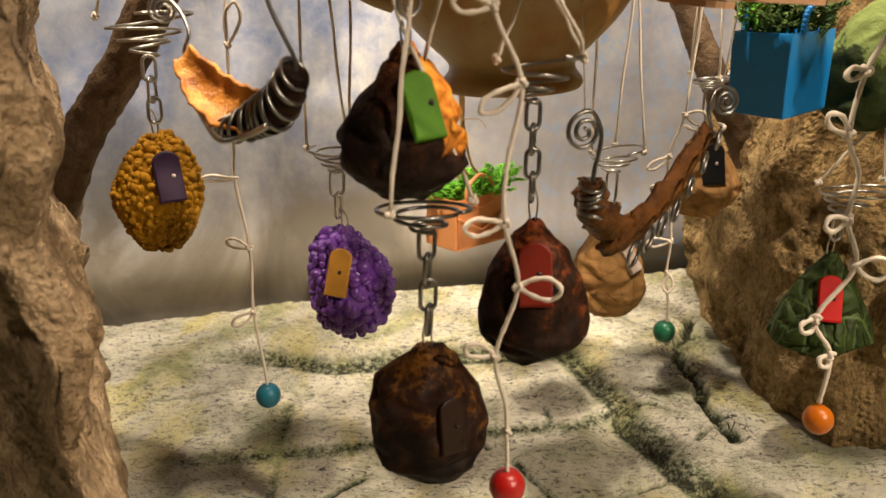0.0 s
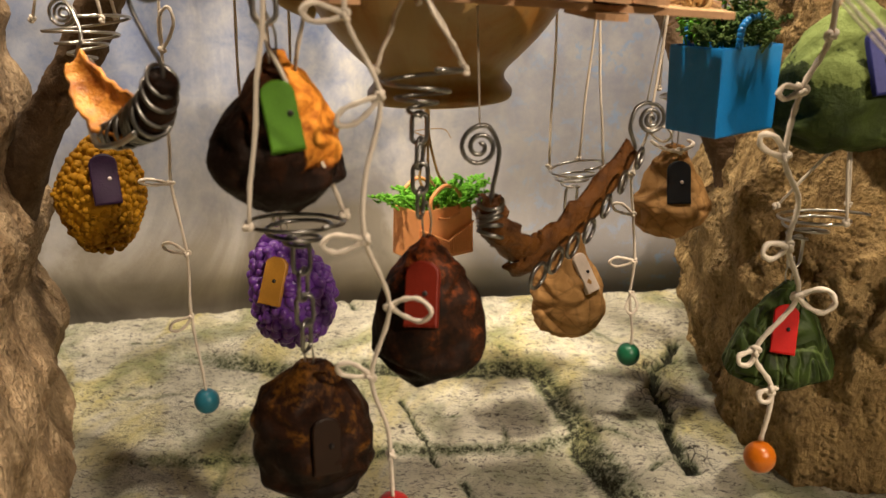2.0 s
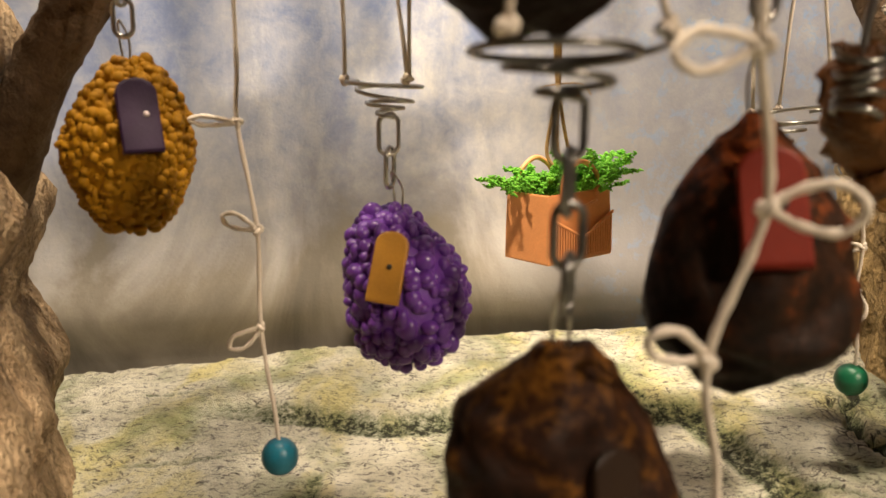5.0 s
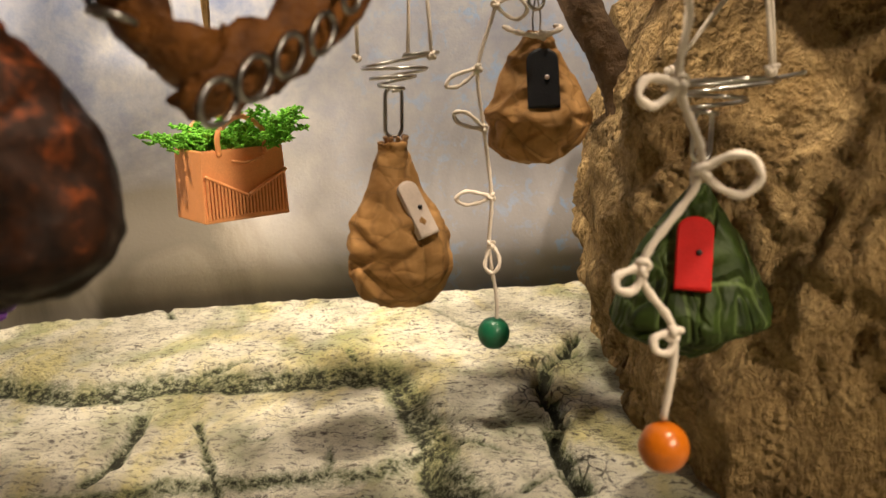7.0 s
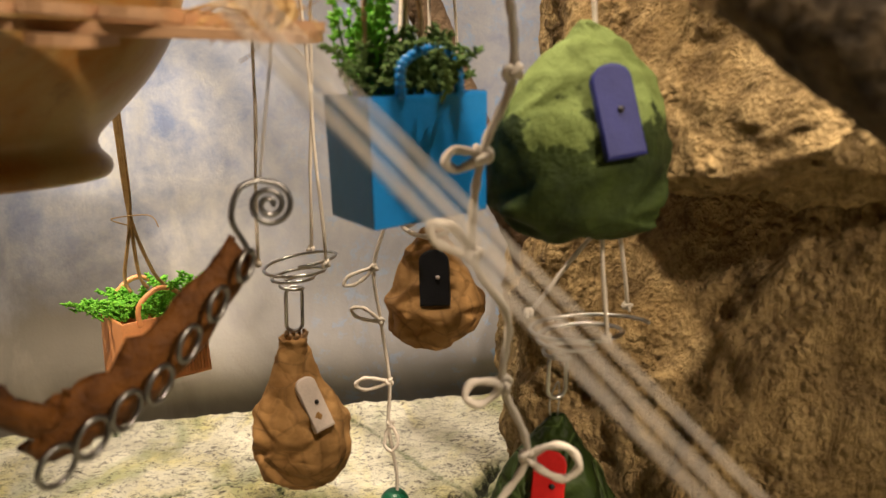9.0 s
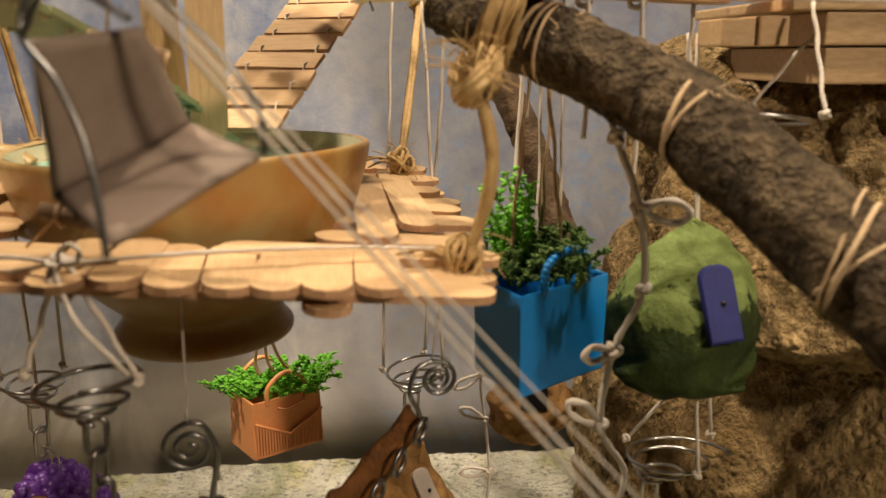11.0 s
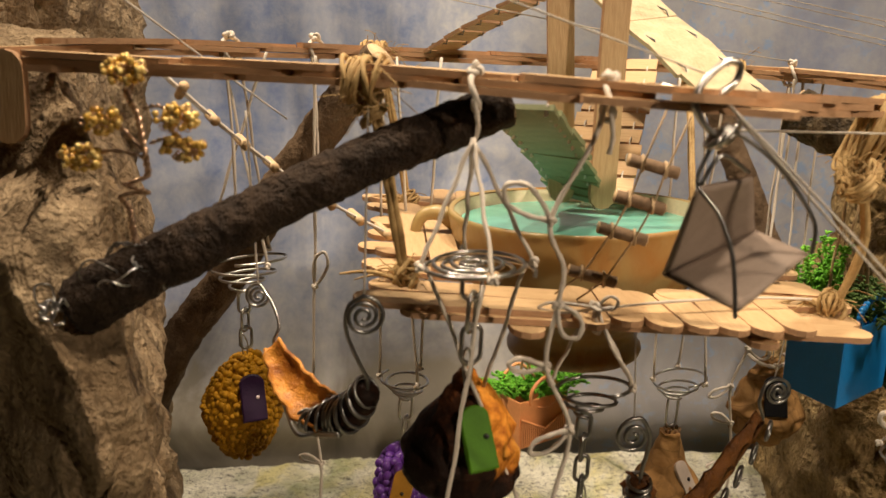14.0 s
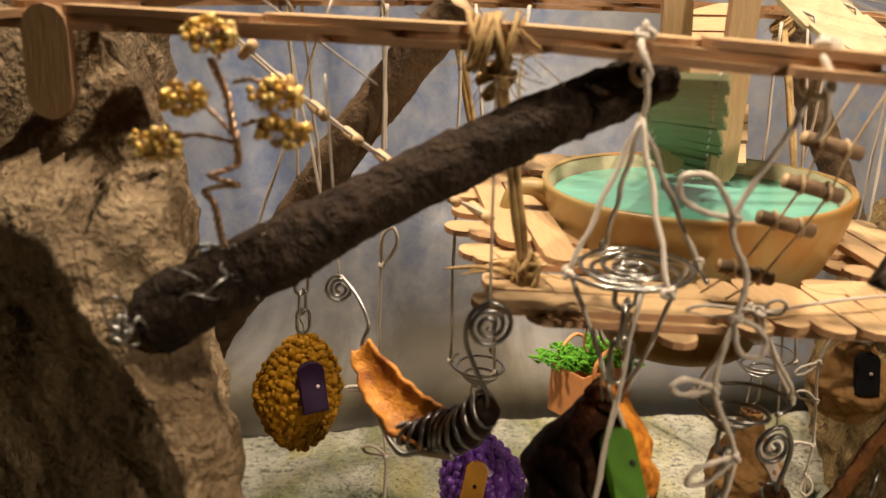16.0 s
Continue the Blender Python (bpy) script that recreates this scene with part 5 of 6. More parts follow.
def bead_string(label, pts, knots_at, loops, bead, bead_r, bead_mat, r=0.6, tail=None):
    """A knotted cord with bow loops and one wooden bead at its foot."""
    t = thing("bead_string", bead, label, "bead string", "bead strings")
    bm = bmesh.new()
    cord(bm, pts, r)
    part("cord", bm, M["string"], t)
    for k, p in enumerate(knots_at):
        bm = bmesh.new()
        knot(bm, p, r, 1.35)
        part("knot", bm, M["string"], t)
    for a, b, w in loops:
        bm = bmesh.new()
        loop(bm, a, b, w, r)
        part("bow_loop", bm, M["string"], t)
    bm = bmesh.new()
    rings = [(0.9, -1.0), (0.55 * bead_r, -0.86 * bead_r), (0.86 * bead_r, -0.52 * bead_r), (bead_r, 0), (0.86 * bead_r, 0.52 * bead_r), (0.55 * bead_r, 0.86 * bead_r), (1.0, 0.97 * bead_r)]
    rings[0] = (1.0, -0.97 * bead_r)
    b = Vector(bead)
    part("bead", lathe(smooth_profile(rings, 24), 32, lambda p, a, v: p + b), bead_mat, t)
    return t


bead_string("knotted white cord with a teal wooden bead", [(-72, 282, 262), (-74, 284, 225), (-75, 286, 191), (-76, 286, 172), (-77, 286, 142), (-78, 286, 128), (-75, 286, 101), (-76, 286, 75), (-74, 286, 52), (-73.5, 286, 43)],
            [(-75.5, 286, 176), (-78, 286, 128), (-75, 286, 101), (-76, 286, 75)],
            [((-75.5, 286, 176), (-71, 284, 190), 5), ((-78, 286, 128), (-89, 284, 129), 3), ((-75, 286, 101), (-83, 284, 105), 4.5), ((-76, 286, 75), (-84, 284, 70), 4.5)], (-73.5, 286, 38.5), 5.0, M["teal"])
bead_string("knotted white cord with a green wooden bead", [(112, 356, 253), (108, 346, 190), (104, 343, 150), (103, 343, 139), (97.5, 343, 121), (99, 343, 103), (101, 343, 82), (100, 343, 66), (102, 343, 50), (102, 343, 42)],
            [(103, 343, 139), (97.5, 343, 121), (99, 343, 103), (101, 343, 82), (100.5, 343, 67)],
            [((103, 343, 139), (112, 341, 137), 5), ((97.5, 343, 121), (88, 341, 116), 4), ((99, 343, 103), (90, 341, 108), 4.5), ((101, 343, 82), (90, 341, 82), 5), ((100.5, 343, 67), (101, 341, 58), 4.5)], (101, 343, 37.5), 5.2, M["green_bead"])
bead_string("knotted white cord with a red wooden bead", [(22, 181, 255), (19, 181, 244), (10.5, 181, 226), (14, 180, 215), (13, 180, 206), (11, 181, 190), (17.5, 183, 173), (14, 180, 155), (13.5, 180, 141), (17.5, 187, 122), (12, 189, 102), (15, 193, 85), (15.5, 194, 74), (15.7, 194, 63)],
            [(10.5, 181, 226), (13, 180, 206), (11, 181, 190), (17.5, 183, 173), (13.5, 180, 141), (17.5, 187, 122), (12, 189, 102), (15.5, 194, 76)],
            [((10.5, 181, 226), (0, 180, 234), 7), ((13, 180, 206), (18, 178, 199), 5), ((11, 181, 190), (2, 179, 191), 4.5), ((17.5, 183, 173), (8, 181, 167), 4.5), ((13.5, 180, 141), (4, 178, 140), 5), ((17.5, 187, 122), (28, 184, 122), 5), ((12, 189, 102), (4, 186, 106), 5)], (15.7, 194.4, 58.2), 5.2, M["red_bead"])
bead_string("knotted white cord with an orange wooden bead", [(124, 250, 228), (127, 247, 217), (133, 247, 201), (135, 248, 182), (129, 248, 167), (127, 249, 147), (134, 253, 133), (133, 254, 118), (138, 254, 101), (127, 254, 82), (134, 254, 68), (132.5, 254, 49)],
            [(127, 247, 217), (133, 247, 201), (135, 248, 182), (129, 248, 167), (127, 249, 147), (133, 254, 118), (138, 254, 101), (127, 254, 82), (134, 254, 68)],
            [((133, 247, 201), (144, 246, 200), 4), ((129, 248, 167), (122, 246, 166), 4.5), ((127, 249, 147), (119, 247, 154), 5), ((133, 254, 118), (125, 252, 116), 6), ((138, 254, 101), (149, 252, 100), 7), ((127, 254, 82), (122, 252, 78), 5), ((134, 254, 68), (130, 252, 65), 5)], (132.5, 253, 43), 5.3, M["orange_bead"], 0.85)

# ---- bags, boats, chair, ladders, tree and threads ----
def moss(parent, base, spread, height, n, mat, seed, lean=(0, 0, 0), name="moss"):
    """A tuft of curling fronds with fine side shoots."""
    r2 = random.Random(seed)
    bm = bmesh.new()
    for k in range(n):
        p = Vector(base) + Vector((r2.uniform(-1, 1) * spread[0], r2.uniform(-1, 1) * spread[1], r2.uniform(-2, 1)))
        q = p + Vector((r2.uniform(-1, 1) * spread[0] * 0.9, r2.uniform(-1, 1) * spread[1] * 0.9, height * r2.uniform(0.2, 1.0))) + Vector(lean) * r2.random()
        m = (p + q) / 2 + Vector((r2.uniform(-2, 2), r2.uniform(-2, 2), r2.uniform(0, 3)))
        line = spline([p, m, q], 5)
        tube(bm, line, 0.42, 4, taper=lambda u: 1.1 - 0.7 * u)
        for i in range(2, len(line)):
            for sgn in (-1, 1):
                for f in range(2):
                    s = Vector((r2.uniform(-1.9, 1.9), r2.uniform(-1.9, 1.9), r2.uniform(-0.8, 1.5)))
                    tube(bm, [line[i], line[i] + s * 0.5 + Vector((0, 0, 0.25)), line[i] + s], 0.42, 4, taper=lambda u: 0.8 + 0.5 * math.sin(3 * u) - 0.5 * u)
    ob = part(name, bm, mat, parent)
    return tagged(ob, "", "", "", "stuff")


def bag(name, label, corner, right, left, z0, z1, mat, flare=0.0):
    """An open bag standing on a rectangle: corner towards the viewer, sides running right and left."""
    t = thing(name, (*corner, z0), label, "bag")
    c, r, l = Vector((*corner, 0)), Vector((*right, 0)), Vector((*left, 0))
    P = [c, c + r, c + r + l, c + l]
    mid = sum(P, Vector()) / 4
    bm = bmesh.new()
    def ring(z, k):
        return [bm.verts.new(mid + (p - mid) * k + Vector((0, 0, z))) for p in P]
    R = [ring(z0, 0.97), ring(z0, 1.0), ring(z0 + (z1 - z0) * 0.5, 1 + flare * 0.4), ring(z1, 1 + flare), ring(z1, 0.94 + flare), ring(z0 + 1.5, 0.92)]
    for A, B in zip(R, R[1:]):
        for i in range(4):
            bm.faces.new((A[i], A[(i + 1) % 4], B[(i + 1) % 4], B[i]))
    bm.faces.new(R[0][::-1])
    bm.faces.new(R[-1])
    bmesh.ops.recalc_face_normals(bm, faces=bm.faces[:])
    bmesh.ops.bevel(bm, geom=[e for e in bm.edges if e.calc_face_angle(0) > 0.4], offset=0.6, segments=2, affect="EDGES", profile=0.6)
    part("body", bm, mat, t, "", False)
    return t, c, r, l


obag, c, r, l = bag("handbag", "orange tan toy handbag with fringe, filled with green moss", (4, 365), (25, 20), (-15, 16), 71, 96, M["bag_orange"], -0.05)
n_out = Vector((r.y, -r.x, 0)).normalized()
for i in range(24):
    u = (i + 0.5) / 24
    top = 87 - 8 * (1 - abs(2 * u - 1))
    bm = bmesh.new()
    box(bm, basis(c + r * (0.03 + 0.94 * u) + n_out * 0.7 + Vector((0, 0, (top + 72.5 + 1.2 * (1 - abs(2 * u - 1))) / 2)), r, (0, 0, 1)), 0.85, 0.9, top - 72.5, 0.2)
    part("fringe_strip", bm, M["bag_orange"], obag, "", False)
for sgn in (0, 1):
    bm = bmesh.new()
    a = c + r * (0.03 if sgn == 0 else 0.97) + n_out * 1.0 + Vector((0, 0, 87.5))
    b = c + r * 0.5 + n_out * 1.0 + Vector((0, 0, 79.5))
    tube(bm, [a.lerp(b, i / 24) + n_out * 0.3 * (i % 2) for i in range(25)], 0.65, 6)
    part("braid", bm, M["bag_orange"], obag)
for k, off in enumerate((Vector(), l)):
    bm = bmesh.new()
    a, b = c + r * 0.22 + off + Vector((0, 0, 94)), c + r * 0.75 + off + Vector((0, 0, 94))
    tube(bm, spline([a, a + Vector((0.5, 0, 8)), (a + b) / 2 + Vector((0, 0, 13)), b + Vector((-0.5, 0, 8)), b], 8), 0.95, 8)
    part("handle", bm, M["bag_orange"], obag)
bm = bmesh.new()
tube(bm, spline([c + r * 0.35 + n_out * 0.6 + Vector((0, 0, 92)), c + r * 0.5 + n_out * 1.2 + Vector((0, 0, 91)), c + r * 0.72 + n_out * 0.8 + Vector((0, 0, 92.5))], 4), 0.5, 6)
part("bow", bm, M["bag_orange"], obag)
moss(obag, (6, 383, 95), (14, 8), 9, 80, M["moss"], 3, (-6, 0, 0))
moss(obag, (17, 386, 96), (11, 7), 12, 55, M["moss"], 5, (10, 0, 2))
bm = bmesh.new()
for k in range(3):
    tube(bm, spline([(6 + k, 374, 200), (7 + k * 0.8, 375, 146), (7.5 + k * 0.5, 375, 131), (4 + 4 * k, 374 + 3 * k, 112), (6 + 5 * k, 373 + 4 * k, 106)], 6), 0.7, 5)
tube(bm, spline([(8, 375, 130), (2, 373, 133), (15, 374, 134), (19, 372, 130)], 6), 0.25, 4)
part("raffia_tie", bm, M["raffia"], obag)

bbag, c, r, l = bag("tote_bag", "bright glossy blue toy tote filled with green moss", (107.5, 254), (23.5, 22), (-11.5, 19), 151.3, 178, M["bag_blue"], 0.03)
n_out, m_out = Vector((r.y, -r.x, 0)).normalized(), Vector((-l.y, l.x, 0)).normalized()
for off in (Vector(), l):
    a, b = c + r * 0.25 + off + Vector((0, 0, 178)), c + r * 0.75 + off + Vector((0, 0, 178))
    hoop = spline([a, a + Vector((0.5, 0, 6)), (a + b) / 2 + Vector((0, 0, 9)), b + Vector((-0.5, 0, 6)), b], 5)
    bm = bmesh.new()
    tube(bm, hoop, 0.5, 6)
    handle = part("handle", bm, M["bag_blue"], bbag, "beaded blue handle")
    for p in hoop:
        bm = bmesh.new()
        sphere(bm, p, 1.15, 8)
        part("bead", bm, M["bag_blue"], handle)
moss(bbag, (114, 273, 178), (10, 9), 11, 70, M["moss_dark"], 7, (0, 0, 3))
moss(bbag, (106, 275, 179), (5, 6), 24, 26, M["moss"], 9, (-3, 0, 4))
for k, (p, q) in enumerate((((109, 268, 232), (105, 268, 184)), ((113, 269, 234), (118, 268, 186)), ((115, 272, 234), (113, 280, 184)))):
    bm = bmesh.new()
    tube(bm, [Vector(p).lerp(Vector(q), i / 16) + Vector((0.3 * math.sin(i + k), 0, 0)) for i in range(17)], 0.5, 6, 0.9, 2)
    part("hanging_twine", bm, M["jute"], bbag)


def curl(bm, pts, centre, radius, turns, r=0.8, spin=1, plane=(1, 0.3)):
    """Wire that runs along pts and ends in a flat scroll round centre."""
    ex = Vector((plane[0], plane[1], 0)).normalized()
    c = Vector(centre)
    start = Vector(pts[-1]) - c
    a0 = math.atan2(start.z, start.dot(ex))
    line = spline(pts, 8)
    n = int(turns * 18)
    for i in range(1, n + 1):
        u = i / n
        a = a0 + spin * 2 * math.pi * turns * u
        rr = radius * (1 - 0.86 * u)
        line.append(c + ex * (rr * math.cos(a)) + Vector((0, 0, rr * math.sin(a))))
    tube(bm, line, r, 8)


def shell(bm, spine, widths, depth_dir, thick, nv=12, ragged=0.0, seed=0):
    """A trough of skin along a spine: cross-sections are open arcs that sag towards depth_dir."""
    line = spline(spine, 8)
    n = len(line)
    dd = Vector(depth_dir).normalized()
    rows = []
    for i, p in enumerate(line):
        t = (line[min(i + 1, n - 1)] - line[max(i - 1, 0)]).normalized()
        side = t.cross(dd).normalized()
        w = np.interp(i / (n - 1), [k / (len(widths) - 1) for k in range(len(widths))], widths)
        row = []
        for j in range(nv + 1):
            s = -1 + 2 * j / nv
            edge = ragged * noise.noise(Vector((i * 0.5, s * 2, seed))) * abs(s) ** 3
            q = p + side * (w * math.sin(s * 1.35) / math.sin(1.35)) + dd * (w * 0.75 * (math.cos(s * 1.35) - 1)) * 1.0 + side * edge
            q += noise.noise_vector(q * 0.25) * 0.7
            row.append(bm.verts.new(q))
        rows.append(row)
    for A, B in zip(rows, rows[1:]):
        for j in range(nv):
            bm.faces.new((A[j], A[j + 1], B[j + 1], B[j]))
    return bm


def thicken(ob, mm):
    m = ob.modifiers.new("thickness", "SOLIDIFY")
    m.thickness, m.offset = mm * MM, 0


# left boat: a split pod, orange inside, its bow wound with wire
boat = thing("wire_boat", (-50, 205, 152), "split orange pod boat wound with silver wire, hung by scrolls", "boat", "wire boats")
b0, b1, b2, b3, b4 = Vector((-69, 217, 178)), Vector((-65, 214, 168)), Vector((-51.5, 206, 161.5)), Vector((-41, 197.5, 167)), Vector((-35.5, 193.5, 176))
bm = bmesh.new()
shell(bm, [b0, b0.lerp(b2, 0.4) + Vector((-0.5, 0, -1)), b2 + Vector((-2.5, 0.5, 3.5)), b2 + Vector((5, -4, 2.5))], [2.6, 5.6, 6.2, 4.8], (0.38, 0.78, -0.48), 0.8, 16, 1.6, 2)
o = part("peel_half", bm, M["flesh"], boat, "orange peel half with a ragged edge")
thicken(o, 1.0)
def wound_hull(t, pts, r, taper, mat, label, turns, wire, first=0.12, slant=0.9):
    """A closed horn of skin with wire wound slantwise round it."""
    line = spline(pts, 12)
    bm = bmesh.new()
    tube(bm, line, r, 16, taper=taper, rough=0.10)
    part("hull", bm, mat, t, label)
    n = len(line)
    for k in range(turns):
        u = first + (0.97 - first) * k / (turns - 1)
        i = min(n - 2, max(1, int(u * (n - 1))))
        d = (line[i + 1] - line[i - 1]).normalized()
        sx = d.cross(Vector((0, 1, 0.2))).normalized()
        sy = d.cross(sx)
        bm = bmesh.new()
        rr = r * taper(u) * 1.06
        ring = []
        for m in range(26):
            a = 2 * math.pi * m / 26
            ring.append(line[i] + sx * (rr * math.cos(a)) + sy * (rr * math.sin(a)) + d * (slant * rr * 0.55 * math.cos(a + 0.6)))
        tube(bm, ring, wire * (0.9 + 0.2 * (k % 2)), 7, closed=True)
        part("wire_wrap", bm, M["wire_dark"], t)


wound_hull(boat, [b1.lerp(b2, 0.45) + Vector((0, -3, -4)), b2 + Vector((-2, -2, -0.5)), b2.lerp(b3, 0.55), b3 + Vector((0.5, 0, 0.5)), b4], 5.4,
           lambda u: 0.22 + 0.78 * math.sin(math.pi * min(1, 0.04 + u * 1.25) * 0.5) - 0.62 * max(0, u - 0.62) ** 1.0 * 1.6, M["skin_dark"], "dark brown skin bow", 11, 0.62)
bm = bmesh.new()
curl(bm, [b4 + Vector((-1, 0, -5)), b4 + Vector((0, 0, 2)), (-37.5, 192, 184), (-40.5, 191, 193), (-39.5, 190, 200), (-35.5, 190, 203)], (-35.5, 190, 197.5), 5.3, 2.6, 0.55, -1)
part("scroll", bm, M["wire_dark"], boat)
bm = bmesh.new()
curl(bm, [b0 + Vector((1, 0, -3)), b0 + Vector((0, 0, 1)), (-67.5, 218, 184), (-71, 222, 190), (-76, 227, 193.5)], (-77, 228, 189.5), 4.0, 2.6, 0.5, 1)
part("scroll", bm, M["wire"], boat)
bm = bmesh.new()
tube(bm, spline([b1 + Vector((0, -3, -4)), b2 + Vector((-6, -6, -3)), b2 + Vector((0, -7, -2.5)), b3 + Vector((-2, -6, -4))], 10), 0.8, 7)
part("keel_wire", bm, M["wire"], boat)
for p, q in (((-35.5, 190.5, 203), (-36, 201, 256)), ((-77, 228, 193), (-80, 232, 246))):
    bm = bmesh.new()
    tube(bm, [Vector(p).lerp(Vector(q), i / 12) for i in range(13)], 0.35, 6)
    part("hanging_thread", bm, M["thread"], boat)

# right boat: brown, higher at its stern
boat = thing("wire_boat", (55, 226, 117), "brown dried pod boat with wire rings, hung by scrolls", "boat", "wire boats")
a0, a1, a2, a3, a4 = Vector((41, 219, 141)), Vector((41, 219, 132)), Vector((53, 226, 120.5)), Vector((68, 237, 130)), Vector((83, 247.5, 149))
bm = bmesh.new()
shell(bm, [a0, a1, a2 + Vector((-3, 0, 1)), a2.lerp(a3, 0.35)], [2.4, 5.6, 7.6, 5.6], (-0.35, -0.75, -0.5), 0.8, 14, 5.0, 3)
o = part("bow_half", bm, M["husk"], boat, "olive brown bow half")
thicken(o, 1.2)
bm = bmesh.new()
shell(bm, [a2 + Vector((-4, -1, 1)), a2, a3, a4], [4.8, 6.6, 5.8, 3.2], (0.30, -0.80, -0.45), 0.8, 14, 4.0, 8)
o = part("stern_half", bm, M["husk"], boat, "rusty brown stern half")
thicken(o, 1.2)
for k in range(7):
    u = k / 6
    p = a2.lerp(a3, u * 2) if u < 0.5 else a3.lerp(a4, u * 2 - 1)
    d = Vector((0.62, 0.45, 0.35 + 0.5 * u)).normalized()
    sx = d.cross(Vector((0.3, -0.4, 1))).normalized()
    sy = d.cross(sx)
    w = 3.3 - 1.0 * u
    down = (Vector((0.15, -0.75, -0.55)) - d * Vector((0.15, -0.75, -0.55)).dot(d)).normalized()
    c = p + Vector((0, -3.6, -1.2)) + down * (2.2 - u)
    bm = bmesh.new()
    tube(bm, [c + d * (w * 0.9 * math.cos(a)) + Vector((0, 0.12, -1)) * (w * math.sin(a)) + Vector((0, 1, 0)) * (1.0 * math.cos(a)) for a in [2 * math.pi * i / 26 for i in range(26)]], 0.6, 7, closed=True)
    part("wire_ring", bm, M["wire_dark"], boat)
for k in range(5):
    p = a0.lerp(a1, k / 4) + Vector((0, 0, -1))
    bm = bmesh.new()
    tube(bm, [p + Vector((3.4 * math.cos(th), 3.4 * math.sin(th), 1.2 * math.sin(th + k))) for th in [2 * math.pi * i / 18 for i in range(18)]], 0.6, 6, closed=True)
    part("wire_wrap", bm, M["wire_dark"], boat)
bm = bmesh.new()
curl(bm, [a0 + Vector((0, 0, -5)), a0 + Vector((0.5, 0, 3)), (42.5, 219, 149), (43, 219, 155), (40.5, 218, 160.5), (37.5, 217, 161)], (38.0, 217, 155.5), 5.4, 2.0, 0.65, 1)
part("scroll", bm, M["wire_dark"], boat)
bm = bmesh.new()
curl(bm, [a4 + Vector((-1, 0, -3)), a4 + Vector((0, 0, 1)), (81, 246, 156), (82.5, 247, 161.5), (86, 249, 163)], (87.5, 250, 158.0), 4.6, 2.4, 0.6, -1)
part("scroll", bm, M["wire_dark"], boat)
for p, q in (((38, 217, 161), (37, 222, 191)), ((86, 250, 163), (90, 252, 190))):
    bm = bmesh.new()
    tube(bm, [Vector(p).lerp(Vector(q), i / 10) for i in range(11)], 0.25, 6)
    part("hanging_thread", bm, M["thread"], boat)

# hanging chair of folded leather in a wire frame
chair = thing("hanging_chair", (50, 168, 208), "folded grey-brown leather chair in a wire frame, hung from a hook", "chair")
tl, tr, no, ri, bo, le = (Vector(p) for p in ((41, 171, 236), (53, 177, 238), (56.5, 183, 225), (67.5, 179, 220.5), (50.5, 167.5, 210.5), (36.5, 180, 214.5)))


def quad(bm, a, b, c, d, n=10, sag=1.2):
    g = [[None] * (n + 1) for _ in range(n + 1)]
    for i in range(n + 1):
        for j in range(n + 1):
            u, v = i / n, j / n
            p = a.lerp(b, u).lerp(d.lerp(c, u), v)
            g[j][i] = bm.verts.new(p + Vector((0, sag * math.sin(math.pi * u) * math.sin(math.pi * v), 0)) + noise.noise_vector(p * 0.08) * 0.5)
    for j in range(n):
        for i in range(n):
            bm.faces.new((g[j][i], g[j][i + 1], g[j + 1][i + 1], g[j + 1][i]))


bm = bmesh.new()
quad(bm, tl, tr, no, le)
o = part("backrest", bm, M["leather"], chair)
thicken(o, 0.9)
bm = bmesh.new()
quad(bm, le, no, ri, bo, 10, -1.0)
o = part("seat", bm, M["leather"], chair)
thicken(o, 0.9)
for pts in ([(45, 171, 249), (42, 171, 243), (40.5, 170, 237), (45, 169, 231), (48.5, 168, 222), (50, 167, 209)],
            [(46, 172, 249), (55, 174, 243), (62, 177, 236), (67.5, 178, 228), (68, 179, 221)],
            [(41, 169.5, 237), (45, 171, 243), (52, 176, 239)]):
    bm = bmesh.new()
    tube(bm, spline(pts, 8), 0.5, 7)
    part("frame_wire", bm, M["wire_dark"], chair)
bm = bmesh.new()
for k in range(4):
    link_ring(bm, (43.5 + 1.2 * k, 172 + 0.5 * k, 246.5 + 0.8 * (k % 2)), (0.6, 0.4, 0.7), (0.2, 1, 0.5 - 0.4 * k), 5, 3.4, 0.7)
part("wire_knot", bm, M["wire"], chair)
bm = bmesh.new()
tube(bm, spline([(43.5, 172, 247), (40, 171, 250.5), (38.5, 170, 254), (40, 171, 258), (44.5, 173, 262), (47.5, 174, 261.5), (47, 174, 258), (43, 172, 255.5), (40, 175, 255.5), (33, 182, 257)], 8), 0.8, 8)
part("hook", bm, M["wire"], chair, "bent steel wire hook over the rail")

